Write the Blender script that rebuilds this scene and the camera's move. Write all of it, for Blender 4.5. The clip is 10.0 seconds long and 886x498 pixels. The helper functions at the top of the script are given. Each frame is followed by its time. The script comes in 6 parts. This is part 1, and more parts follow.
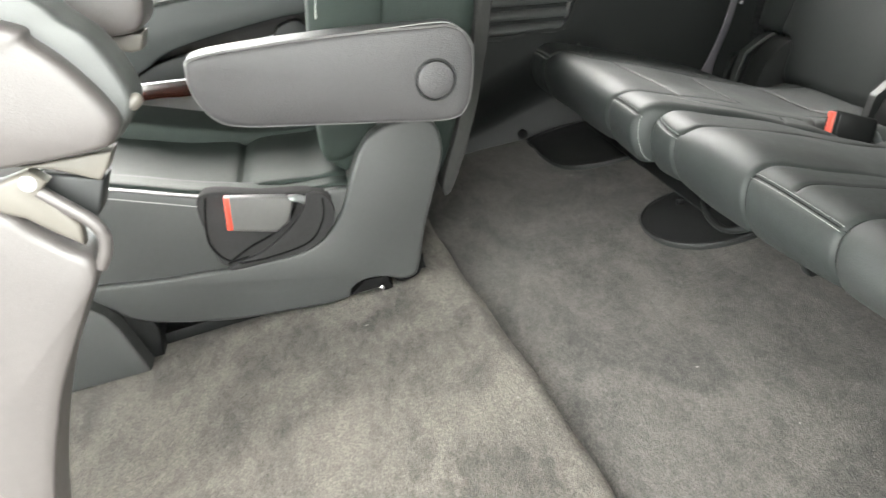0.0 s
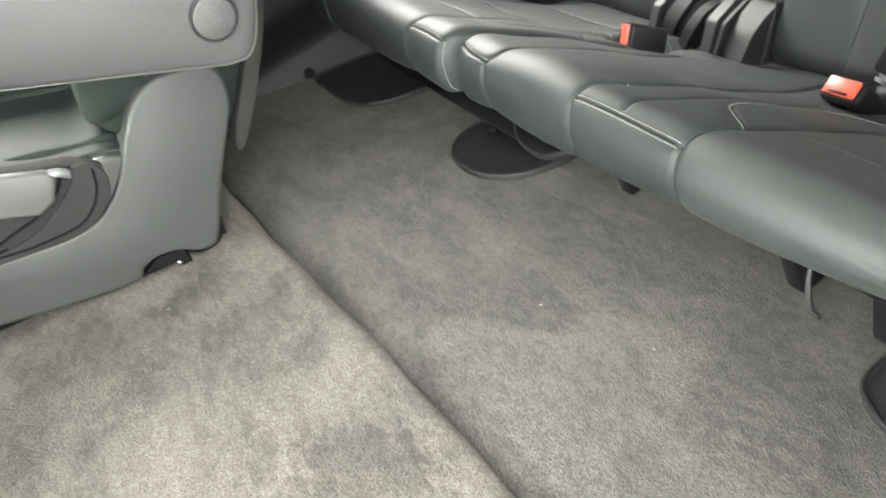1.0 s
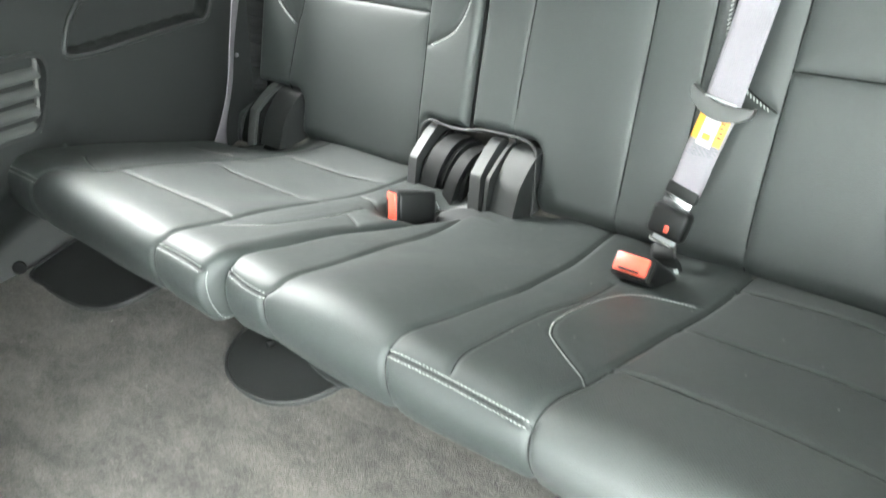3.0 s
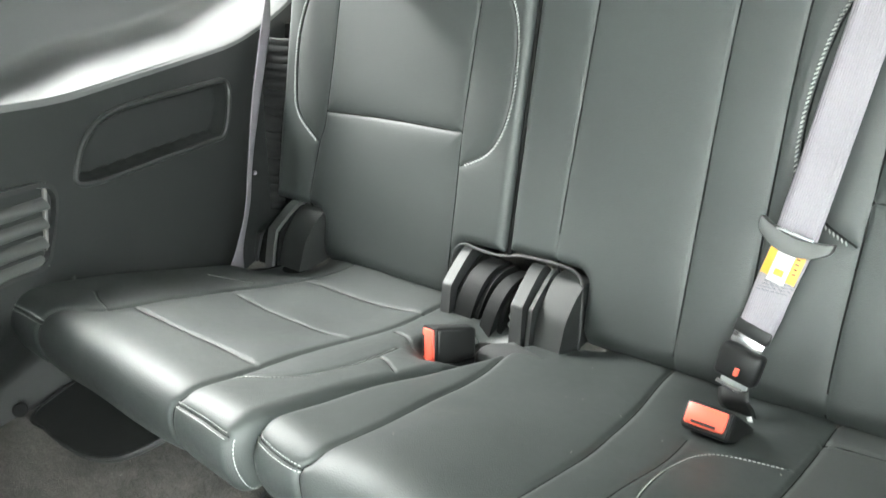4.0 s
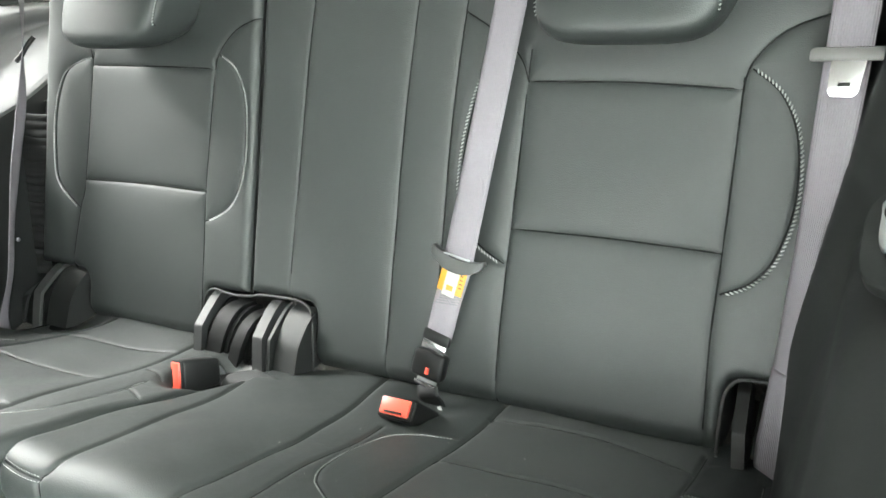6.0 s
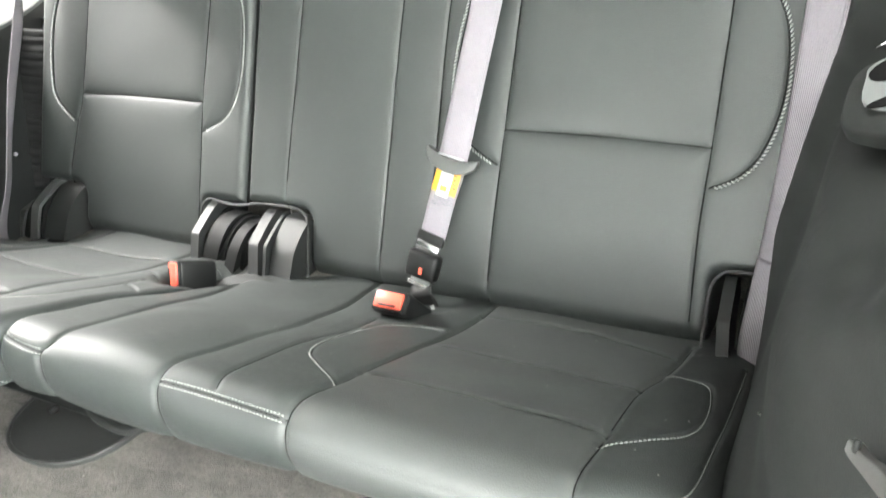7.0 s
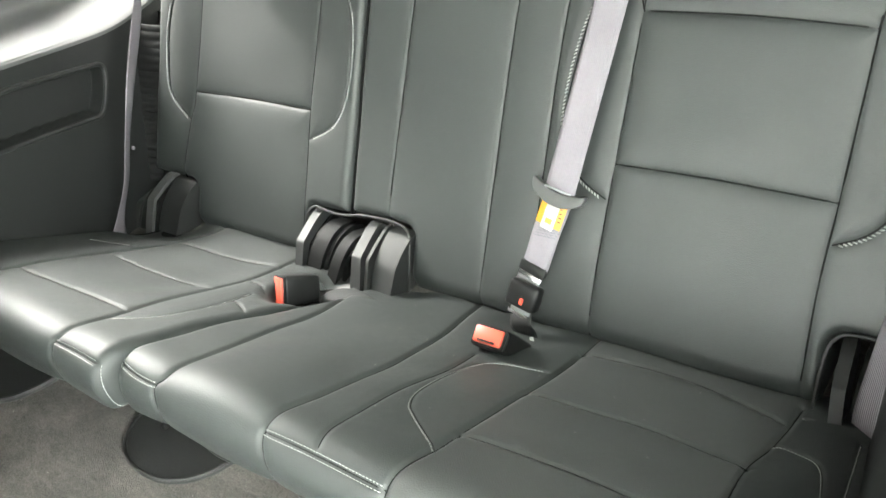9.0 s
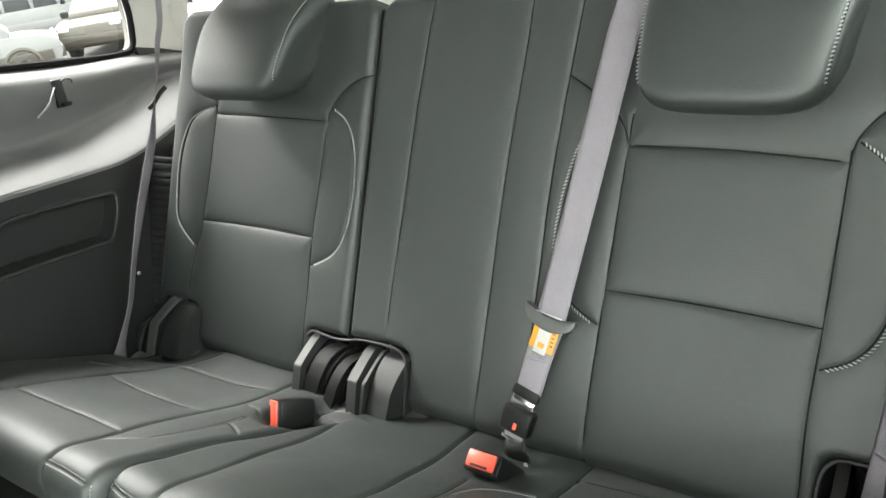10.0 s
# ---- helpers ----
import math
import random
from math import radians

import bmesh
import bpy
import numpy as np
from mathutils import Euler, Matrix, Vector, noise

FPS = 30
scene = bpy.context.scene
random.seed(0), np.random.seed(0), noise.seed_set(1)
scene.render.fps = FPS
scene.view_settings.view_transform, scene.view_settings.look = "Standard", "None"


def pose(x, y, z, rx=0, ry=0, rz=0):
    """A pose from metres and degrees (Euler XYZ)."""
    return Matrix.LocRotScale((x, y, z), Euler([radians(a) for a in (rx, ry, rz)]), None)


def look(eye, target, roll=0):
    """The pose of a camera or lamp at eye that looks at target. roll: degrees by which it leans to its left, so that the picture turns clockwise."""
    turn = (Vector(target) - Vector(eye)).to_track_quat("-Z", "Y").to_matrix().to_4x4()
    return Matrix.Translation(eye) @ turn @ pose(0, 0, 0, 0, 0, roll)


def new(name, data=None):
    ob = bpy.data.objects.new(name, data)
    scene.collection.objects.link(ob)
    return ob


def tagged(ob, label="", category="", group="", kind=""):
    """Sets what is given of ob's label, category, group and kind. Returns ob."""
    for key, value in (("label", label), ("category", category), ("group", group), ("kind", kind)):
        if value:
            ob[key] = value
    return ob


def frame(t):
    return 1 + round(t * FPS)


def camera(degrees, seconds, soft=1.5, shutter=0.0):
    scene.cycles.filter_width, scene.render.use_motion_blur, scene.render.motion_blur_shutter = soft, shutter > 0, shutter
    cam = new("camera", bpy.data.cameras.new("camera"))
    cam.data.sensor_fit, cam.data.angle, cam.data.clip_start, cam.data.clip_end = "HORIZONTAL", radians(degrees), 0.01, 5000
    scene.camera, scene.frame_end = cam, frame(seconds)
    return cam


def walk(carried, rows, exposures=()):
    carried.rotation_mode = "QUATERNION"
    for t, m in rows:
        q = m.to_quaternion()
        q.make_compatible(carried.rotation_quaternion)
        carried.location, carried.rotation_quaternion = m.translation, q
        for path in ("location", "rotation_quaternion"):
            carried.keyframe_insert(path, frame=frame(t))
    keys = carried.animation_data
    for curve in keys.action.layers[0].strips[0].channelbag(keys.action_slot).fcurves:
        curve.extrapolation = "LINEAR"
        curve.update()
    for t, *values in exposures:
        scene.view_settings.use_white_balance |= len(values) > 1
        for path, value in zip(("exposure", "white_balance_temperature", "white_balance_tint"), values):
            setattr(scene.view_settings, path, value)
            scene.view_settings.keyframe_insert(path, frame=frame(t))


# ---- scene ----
cam = camera(55.98, 10.0, soft=1.5, shutter=0.3)
PATH = [
    (0, look((0.9144, -0.4381, 0.6001), (0.0117, -0.3625, 0.1767), -14.32)),
    (0.5, look((0.8710, -0.4472, 0.5731), (-0.0047, -0.2537, 0.1307), -14.41)),
    (1, look((0.8020, -0.4493, 0.5755), (0.0105, -0.1670, 0.0334), -14.40)),
    (1.5, look((0.7477, -0.4413, 0.6448), (0.0401, -0.1033, 0.0244), -14.50)),
    (2, look((0.7136, -0.4202, 0.6783), (0.0570, -0.0112, 0.0446), -13.83)),
    (2.5, look((0.6597, -0.3900, 0.7089), (0.0476, 0.0753, 0.0695), -13.14)),
    (3, look((0.5782, -0.3480, 0.7097), (-0.0358, 0.1995, 0.1412), -11.72)),
    (3.2, look((0.5380, -0.3254, 0.7031), (-0.0827, 0.2395, 0.1594), -11.69)),
    (4.3, look((0.4534, -0.2931, 0.7669), (-0.1784, 0.3307, 0.3067), -11.70)),
    (4.5, look((0.4741, -0.2959, 0.7914), (-0.1364, 0.3597, 0.3470), -10.88)),
    (5, look((0.5374, -0.3104, 0.7956), (-0.0202, 0.3983, 0.3633), -9.92)),
    (5.5, look((0.6375, -0.3242, 0.7909), (0.1266, 0.4122, 0.3474), -9.72)),
    (5.7, look((0.6758, -0.3413, 0.7883), (0.1838, 0.4035, 0.3375), -9.68)),
    (6.8, look((0.7315, -0.4317, 0.7090), (0.2602, 0.3218, 0.2506), -8.49)),
    (7, look((0.7330, -0.4328, 0.6960), (0.2609, 0.3015, 0.2082), -8.41)),
    (7.5, look((0.7201, -0.4217, 0.7131), (0.2463, 0.2573, 0.1523), -8.67)),
    (8, look((0.6864, -0.3896, 0.7314), (0.1564, 0.2544, 0.1797), -10.10)),
    (8.5, look((0.6723, -0.3712, 0.7581), (0.1225, 0.2655, 0.2175), -10.37)),
    (9, look((0.6970, -0.3625, 0.8040), (0.1404, 0.2754, 0.2719), -10.39)),
    (9.5, look((0.7235, -0.3614, 0.8245), (0.1422, 0.3311, 0.3972), -9.90)),
    (10, look((0.7281, -0.3787, 0.8028), (0.1400, 0.3287, 0.4109), -9.25)),
]
walk(cam, PATH, exposures=[(0.0, 4.26, 6500, 10), (0.5, 4.56, 6500, 10), (1.0, 4.62, 6500, 10), (1.5, 4.69, 6500, 10), (2.0, 5.06, 6400, 9), (2.5, 5.18, 6350, 9), (3.0, 5.46, 6200, 5), (4.5, 5.06, 6320, 5), (5.0, 4.86, 6370, 6), (5.6, 4.88, 6350, 5), (7.0, 5.50, 6500, 10), (7.5, 5.46, 6600, 11), (8.0, 5.35, 6600, 9), (9.0, 5.26, 6550, 7), (9.5, 5.03, 6500, 7), (10.0, 4.57, 6500, 7)])

# ---------------------------------------------------------------- light
world = bpy.data.worlds.new("overcast_sky")
scene.world = world
world.use_nodes = True
wn, wl = world.node_tree.nodes, world.node_tree.links
sky = wn.new("ShaderNodeTexSky")
sky.sky_type = "NISHITA"
sky.sun_disc = False
sky.sun_elevation, sky.sun_rotation = radians(51), radians(279)
sky.dust_density, sky.ozone_density = 4.0, 1.0
mixw = wn.new("ShaderNodeMix")
mixw.data_type = "RGBA"
mixw.inputs[0].default_value = 0.85
mixw.inputs[7].default_value = (9.5, 9.7, 9.1, 1)
wl.new(sky.outputs[0], mixw.inputs[6])
wl.new(mixw.outputs[2], wn["Background"].inputs[0])
wn["Background"].inputs[1].default_value = 0.15
sun_data = bpy.data.lights.new("sun", "SUN")
sun_data.energy, sun_data.angle, sun_data.color = 2.4, radians(46), (1.0, 0.98, 0.94)
sun = new("sun", sun_data)
sun.matrix_world = look((-5.2, 0.8, 6.4), (0, 0, 0))


# ---------------------------------------------------------------- materials
def mat(name, color, rough=0.5, metal=0.0, bump=0.0, bscale=400.0, vary=0.12, vscale=6.0, rvary=0.08, detail=4.0, coat=0.0, spec=0.5, kind="noise"):
    m = bpy.data.materials.new(name)
    m.use_nodes = True
    n, l = m.node_tree.nodes, m.node_tree.links
    b = n["Principled BSDF"]
    co = n.new("ShaderNodeTexCoord")
    big = n.new("ShaderNodeTexNoise")
    big.inputs["Scale"].default_value, big.inputs["Detail"].default_value = vscale, 5
    l.new(co.outputs["Object"], big.inputs["Vector"])
    small = n.new("ShaderNodeTexNoise")
    small.inputs["Scale"].default_value, small.inputs["Detail"].default_value = vscale * 22, 3
    l.new(co.outputs["Object"], small.inputs["Vector"])
    add = n.new("ShaderNodeMath")
    add.operation = "MULTIPLY_ADD"
    add.inputs[1].default_value = 0.45
    l.new(small.outputs["Fac"], add.inputs[0])
    l.new(big.outputs["Fac"], add.inputs[2])
    ramp = n.new("ShaderNodeMapRange")
    ramp.inputs[1].default_value, ramp.inputs[2].default_value = 0.35, 1.1
    ramp.inputs[3].default_value, ramp.inputs[4].default_value = 1 - vary, 1 + vary
    l.new(add.outputs[0], ramp.inputs[0])
    mul = n.new("ShaderNodeVectorMath")
    mul.operation = "SCALE"
    mul.inputs[0].default_value = color
    l.new(ramp.outputs[0], mul.inputs["Scale"])
    l.new(mul.outputs[0], b.inputs["Base Color"])
    rr = n.new("ShaderNodeMapRange")
    rr.inputs[1].default_value, rr.inputs[2].default_value = 0.3, 1.1
    rr.inputs[3].default_value, rr.inputs[4].default_value = max(rough - rvary, 0.03), min(rough + rvary, 1)
    l.new(add.outputs[0], rr.inputs[0])
    l.new(rr.outputs[0], b.inputs["Roughness"])
    b.inputs["Metallic"].default_value = metal
    b.inputs["Coat Weight"].default_value = coat
    b.inputs["Specular IOR Level"].default_value = spec
    if bump > 0:
        if kind == "voronoi":
            t = n.new("ShaderNodeTexVoronoi")
            t.inputs["Scale"].default_value = bscale
            out = t.outputs["Distance"]
        else:
            t = n.new("ShaderNodeTexNoise")
            t.inputs["Scale"].default_value, t.inputs["Detail"].default_value = bscale, detail
            out = t.outputs["Fac"]
        l.new(co.outputs["Object"], t.inputs["Vector"])
        bp = n.new("ShaderNodeBump")
        bp.inputs["Strength"].default_value, bp.inputs["Distance"].default_value = bump, 0.001
        l.new(out, bp.inputs["Height"])
        l.new(bp.outputs[0], b.inputs["Normal"])
    return m


def carpet(name, dark, light, patch=5.0, smudges=()):
    """Short cut-pile carpet with brushed patches and lint."""
    m = bpy.data.materials.new(name)
    m.use_nodes = True
    n, l = m.node_tree.nodes, m.node_tree.links
    b = n["Principled BSDF"]
    co = n.new("ShaderNodeTexCoord")
    facs = []
    for sc, det, dist, stretch in ((patch, 5, 1.2, 1.8), (patch * 8, 4, 0.8, 2.2), (270, 4, 0.7, 1.7), (720, 3, 0, 1.0)):
        t = n.new("ShaderNodeTexNoise")
        t.inputs["Scale"].default_value, t.inputs["Detail"].default_value, t.inputs["Distortion"].default_value = sc, det, dist
        mp = n.new("ShaderNodeMapping")
        mp.inputs["Scale"].default_value = (1.0, stretch, 1.0)
        mp.inputs["Rotation"].default_value = (0, 0, 0.45)
        l.new(co.outputs["Object"], mp.inputs["Vector"])
        l.new(mp.outputs[0], t.inputs["Vector"])
        facs.append(t.outputs["Fac"])

    def ranged(f, a, b_, lo, hi):
        mr = n.new("ShaderNodeMapRange")
        mr.interpolation_type = "SMOOTHSTEP"
        for k, v in zip((1, 2, 3, 4), (a, b_, lo, hi)):
            mr.inputs[k].default_value = v
        l.new(f, mr.inputs[0])
        return mr.outputs[0]

    def times(a, b_, op="MULTIPLY"):
        mm = n.new("ShaderNodeMath")
        mm.operation = op
        l.new(a, mm.inputs[0])
        l.new(b_, mm.inputs[1])
        return mm.outputs[0]

    brushed = times(ranged(facs[0], 0.34, 0.66, 0.0, 0.62), ranged(facs[1], 0.34, 0.66, 0.0, 0.38), "ADD")
    mx = n.new("ShaderNodeMix")
    mx.data_type = "RGBA"
    mx.inputs[6].default_value, mx.inputs[7].default_value = (*dark, 1), (*light, 1)
    l.new(brushed, mx.inputs[0])
    fibre = times(ranged(facs[2], 0.30, 0.70, 0.68, 1.32), ranged(facs[3], 0.30, 0.70, 0.76, 1.24))
    sc_ = n.new("ShaderNodeVectorMath")
    sc_.operation = "SCALE"
    l.new(mx.outputs[2], sc_.inputs[0])
    for cx, cy, rx, ry, turn, keep in smudges:
        mp = n.new("ShaderNodeMapping")
        mp.vector_type = "TEXTURE"
        mp.inputs["Location"].default_value, mp.inputs["Rotation"].default_value, mp.inputs["Scale"].default_value = (cx, cy, 0), (0, 0, turn), (rx, ry, 1)
        l.new(co.outputs["Object"], mp.inputs["Vector"])
        ln = n.new("ShaderNodeVectorMath")
        ln.operation = "LENGTH"
        l.new(mp.outputs[0], ln.inputs[0])
        rag = n.new("ShaderNodeMath")
        rag.operation = "MULTIPLY_ADD"
        rag.inputs[1].default_value = 1.1
        l.new(facs[1], rag.inputs[0])
        l.new(ln.outputs["Value"], rag.inputs[2])
        fibre = times(fibre, ranged(rag.outputs[0], 1.1, 1.75, keep, 1.0))
    l.new(fibre, sc_.inputs["Scale"])
    l.new(sc_.outputs[0], b.inputs["Base Color"])
    b.inputs["Roughness"].default_value = 0.95
    b.inputs["Specular IOR Level"].default_value = 0.15
    b.inputs["Sheen Weight"].default_value = 0.08
    b.inputs["Sheen Roughness"].default_value = 0.5
    hs = n.new("ShaderNodeMath")
    hs.operation = "MULTIPLY_ADD"
    hs.inputs[1].default_value = 0.7
    l.new(facs[2], hs.inputs[0])
    l.new(facs[3], hs.inputs[2])
    bp = n.new("ShaderNodeBump")
    bp.inputs["Strength"].default_value, bp.inputs["Distance"].default_value = 0.8, 0.003
    l.new(hs.outputs[0], bp.inputs["Height"])
    l.new(bp.outputs[0], b.inputs["Normal"])
    return m


def webbing(name, color):
    """Woven belt: fine ribs along the strap, carried by the UV map."""
    m = mat(name, color, 0.7, bump=0.25, bscale=900, vary=0.15, vscale=14)
    n, l = m.node_tree.nodes, m.node_tree.links
    uv = n.new("ShaderNodeUVMap")
    w = n.new("ShaderNodeTexWave")
    w.bands_direction = "X"
    w.inputs["Scale"].default_value, w.inputs["Distortion"].default_value = 5.5, 0.4
    l.new(uv.outputs[0], w.inputs["Vector"])
    bp = n.new("ShaderNodeBump")
    bp.inputs["Strength"].default_value, bp.inputs["Distance"].default_value = 0.6, 0.0008
    l.new(w.outputs["Fac"], bp.inputs["Height"])
    l.new(bp.outputs[0], n["Principled BSDF"].inputs["Normal"])
    return m


def privacy_glass(name, tint):
    """Dark-tinted pane that lets part of the daylight straight through, with a clear gloss."""
    m = bpy.data.materials.new(name)
    m.use_nodes = True
    n, l = m.node_tree.nodes, m.node_tree.links
    clear, gloss, mixed = n.new("ShaderNodeBsdfTransparent"), n.new("ShaderNodeBsdfGlossy"), n.new("ShaderNodeMixShader")
    clear.inputs[0].default_value = (*tint, 1)
    gloss.inputs["Roughness"].default_value = 0.03
    mixed.inputs[0].default_value = 0.06
    l.new(clear.outputs[0], mixed.inputs[1])
    l.new(gloss.outputs[0], mixed.inputs[2])
    l.new(mixed.outputs[0], n["Material Output"].inputs["Surface"])
    return m


LEATHER = mat("black_leather", (0.0180, 0.0212, 0.0203), 0.54, bump=0.20, bscale=620, vary=0.16, vscale=5, rvary=0.11, spec=0.46, kind="voronoi")
# punched leather; base lifted above LEATHER to imitate light on the near cushion
PERF = mat("lifted_perforated_leather", (0.0318, 0.0345, 0.0333), 0.52, bump=0.16, bscale=520, vary=0.14, vscale=5, kind="voronoi")
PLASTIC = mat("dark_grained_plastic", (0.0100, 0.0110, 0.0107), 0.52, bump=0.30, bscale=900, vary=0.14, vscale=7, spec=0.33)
GREYPLASTIC = mat("warm_grey_plastic", (0.090, 0.087, 0.085), 0.45, bump=0.30, bscale=800, vary=0.12, vscale=6)
BLACK = mat("black_plastic", (0.006, 0.0064, 0.0064), 0.44, bump=0.15, bscale=500, vary=0.2, vscale=12, spec=0.24)
RUBBER = mat("black_rubber", (0.009, 0.0095, 0.0093), 0.60, bump=0.35, bscale=300, vary=0.5, vscale=11)
HINGEBLACK = mat("dull_black_hinge_plastic", (0.0055, 0.0058, 0.0058), 0.55, bump=0.2, bscale=400, vary=0.3, vscale=16, spec=0.10)
BELLOWS = mat("matt_black_cloth", (0.006, 0.006, 0.006), 0.9, bump=0.4, bscale=600, spec=0.1)
SATIN = mat("satin_grey_metal", (0.30, 0.31, 0.31), 0.38, metal=0.55, vary=0.15, vscale=20)
STEEL = mat("bright_steel", (0.62, 0.62, 0.63), 0.22, metal=1.0, vary=0.08, vscale=30)
THREAD = mat("white_thread", (0.25, 0.255, 0.245), 0.8, vary=0.15, vscale=60)
REDBTN = mat("orange_red_button", (0.62, 0.075, 0.045), 0.35, vary=0.08, vscale=30)
YELLOW = mat("yellow_label", (0.40, 0.185, 0.012), 0.5, vary=0.1, vscale=30)
WHITELBL = mat("white_label", (0.75, 0.75, 0.72), 0.5)
LABELGREY = mat("faded_label_panel", (0.30, 0.305, 0.30), 0.5)
LIME = mat("lime_label", (0.42, 0.70, 0.05), 0.5)
BELT = webbing("grey_webbing", (0.150, 0.138, 0.153))
DARKBELT = webbing("charcoal_webbing", (0.10, 0.10, 0.115))
CARPET_REAR = carpet("charcoal_carpet", (0.0370, 0.0345, 0.0316), (0.090, 0.0825, 0.0747), 5.5)
CARPET_MAT = carpet("grey_brown_carpet", (0.061, 0.0548, 0.0490), (0.142, 0.1270, 0.110), 4.6, ((0.238, -0.380, 0.085, 0.055, 0.5, 0.58), (-0.18, -0.44, 0.05, 0.06, 0.3, 0.72), (-0.33, -0.70, 0.10, 0.05, 0.8, 0.75)))
HEADLINER = mat("light_grey_headliner", (0.52, 0.50, 0.46), 0.9, bump=0.3, bscale=500, vary=0.05)
PILLAR = mat("pale_grey_trim", (0.34, 0.33, 0.31), 0.7, bump=0.2, bscale=500, vary=0.06)
WOOD = mat("dark_red_wood_veneer", (0.020, 0.006, 0.004), 0.2, vary=0.5, vscale=18, coat=0.6)
GLASS = privacy_glass("tinted_privacy_glass", (0.14, 0.14, 0.137))
REARGLASS = privacy_glass("dark_rear_glass", (0.24, 0.25, 0.245))
SIDEGLASS = privacy_glass("lightly_tinted_glass", (0.78, 0.79, 0.78))
ASPHALT = mat("asphalt", (0.055, 0.055, 0.056), 0.9, bump=0.6, bscale=60, vary=0.3, vscale=1.2)
CARWHITE = mat("white_car_paint", (0.30, 0.305, 0.31), 0.3, coat=0.5, vary=0.04)
CARTAN = mat("champagne_car_paint", (0.085, 0.073, 0.060), 0.3, coat=0.5, vary=0.05)
CARGLASS = mat("dark_car_glass", (0.05, 0.055, 0.06), 0.08, vary=0.1)
TYRE = mat("tyre_rubber", (0.020, 0.020, 0.021), 0.8, vary=0.2)
SEAM = mat("black_thread", (0.006, 0.006, 0.006), 0.9, spec=0.1)
TRIM = mat("grained_side_trim", (0.0095, 0.0109, 0.0102), 0.56, bump=0.16, bscale=1100, vary=0.2, vscale=6, spec=0.28, kind="voronoi")
# lighter grey upper trim, with base and specular raised for the window's glare
LEDGE = mat("window_lit_charcoal_trim", (0.055, 0.056, 0.057), 0.40, bump=0.18, bscale=900, vary=0.14, vscale=7, spec=1.0)
CHAIRLEATHER = mat("dark_green_black_leather", (0.0165, 0.0235, 0.0200), 0.66, spec=0.28, bump=0.25, bscale=560, vary=0.16, vscale=5, kind="voronoi")
ARMGREY = mat("worn_grey_hinge_arm", (0.016, 0.0168, 0.0168), 0.50, bump=0.12, bscale=300, vary=0.2, vscale=18, spec=0.32)
SHIELDGREY = mat("dark_grey_grained_shield", (0.038, 0.0395, 0.0385), 0.42, bump=0.35, bscale=700, vary=0.16, vscale=7)
ARMPAD = mat("charcoal_vinyl", (0.053, 0.0505, 0.052), 0.52, bump=0.35, bscale=520, vary=0.14, vscale=6, kind="voronoi")
SHELLGREY = mat("pale_grey_shell_plastic", (0.041, 0.043, 0.041), 0.48, bump=0.2, bscale=800, vary=0.1, vscale=7)
WARMGREY = mat("warm_pinkish_grey_plastic", (0.056, 0.050, 0.048), 0.40, bump=0.22, bscale=900, vary=0.16, vscale=9)
BEIGE = mat("pale_beige_plastic", (0.070, 0.063, 0.053), 0.5, vary=0.12, vscale=20)
BOOT = mat("black_ribbed_vinyl", (0.006, 0.0063, 0.0062), 0.75, bump=0.25, bscale=500, vary=0.25, vscale=14, spec=0.16)
POUCHCLOTH = mat("grey_pocket_cloth", (0.030, 0.029, 0.0295), 0.9, bump=0.5, bscale=700, vary=0.2, vscale=14, spec=0.15)
CLOTH = mat("charcoal_cloth", (0.026, 0.026, 0.025), 0.95, bump=0.5, bscale=600, vary=0.25, vscale=8, spec=0.15)


def perforate(m, pitch=0.0027):
    """Rows of fine punched holes over a leather material."""
    n, l = m.node_tree.nodes, m.node_tree.links
    b = n["Principled BSDF"]
    co = n.new("ShaderNodeTexCoord")
    sep, comb, sub = n.new("ShaderNodeSeparateXYZ"), n.new("ShaderNodeCombineXYZ"), n.new("ShaderNodeMath")
    sub.operation = "MULTIPLY_ADD"
    sub.inputs[1].default_value = 1.45
    l.new(co.outputs["Object"], sep.inputs[0])
    l.new(sep.outputs[1], sub.inputs[0])
    l.new(sep.outputs[2], sub.inputs[2])
    l.new(sep.outputs[0], comb.inputs[0])
    l.new(sub.outputs[0], comb.inputs[1])
    v = n.new("ShaderNodeTexVoronoi")
    v.voronoi_dimensions = "2D"
    v.inputs["Scale"].default_value, v.inputs["Randomness"].default_value = 1 / pitch, 0.0
    mp = n.new("ShaderNodeMapping")
    mp.inputs["Rotation"].default_value = (0, 0, 0.785)
    l.new(comb.outputs[0], mp.inputs["Vector"])
    l.new(mp.outputs[0], v.inputs["Vector"])
    hole = n.new("ShaderNodeMapRange")
    for k, q in zip((1, 2, 3, 4), (0.12, 0.28, 0.70, 1.0)):
        hole.inputs[k].default_value = q
    l.new(v.outputs["Distance"], hole.inputs[0])
    old = b.inputs["Base Color"].links[0].from_socket
    sc = n.new("ShaderNodeVectorMath")
    sc.operation = "SCALE"
    l.new(old, sc.inputs[0])
    l.new(hole.outputs[0], sc.inputs["Scale"])
    l.new(sc.outputs[0], b.inputs["Base Color"])
    spec = n.new("ShaderNodeMath")
    spec.operation = "MULTIPLY"
    spec.inputs[1].default_value = 0.5
    l.new(hole.outputs[0], spec.inputs[0])
    l.new(spec.outputs[0], b.inputs["Specular IOR Level"])


perforate(PERF)
LINT = mat("pale_lint", (0.20, 0.19, 0.175), 0.9)


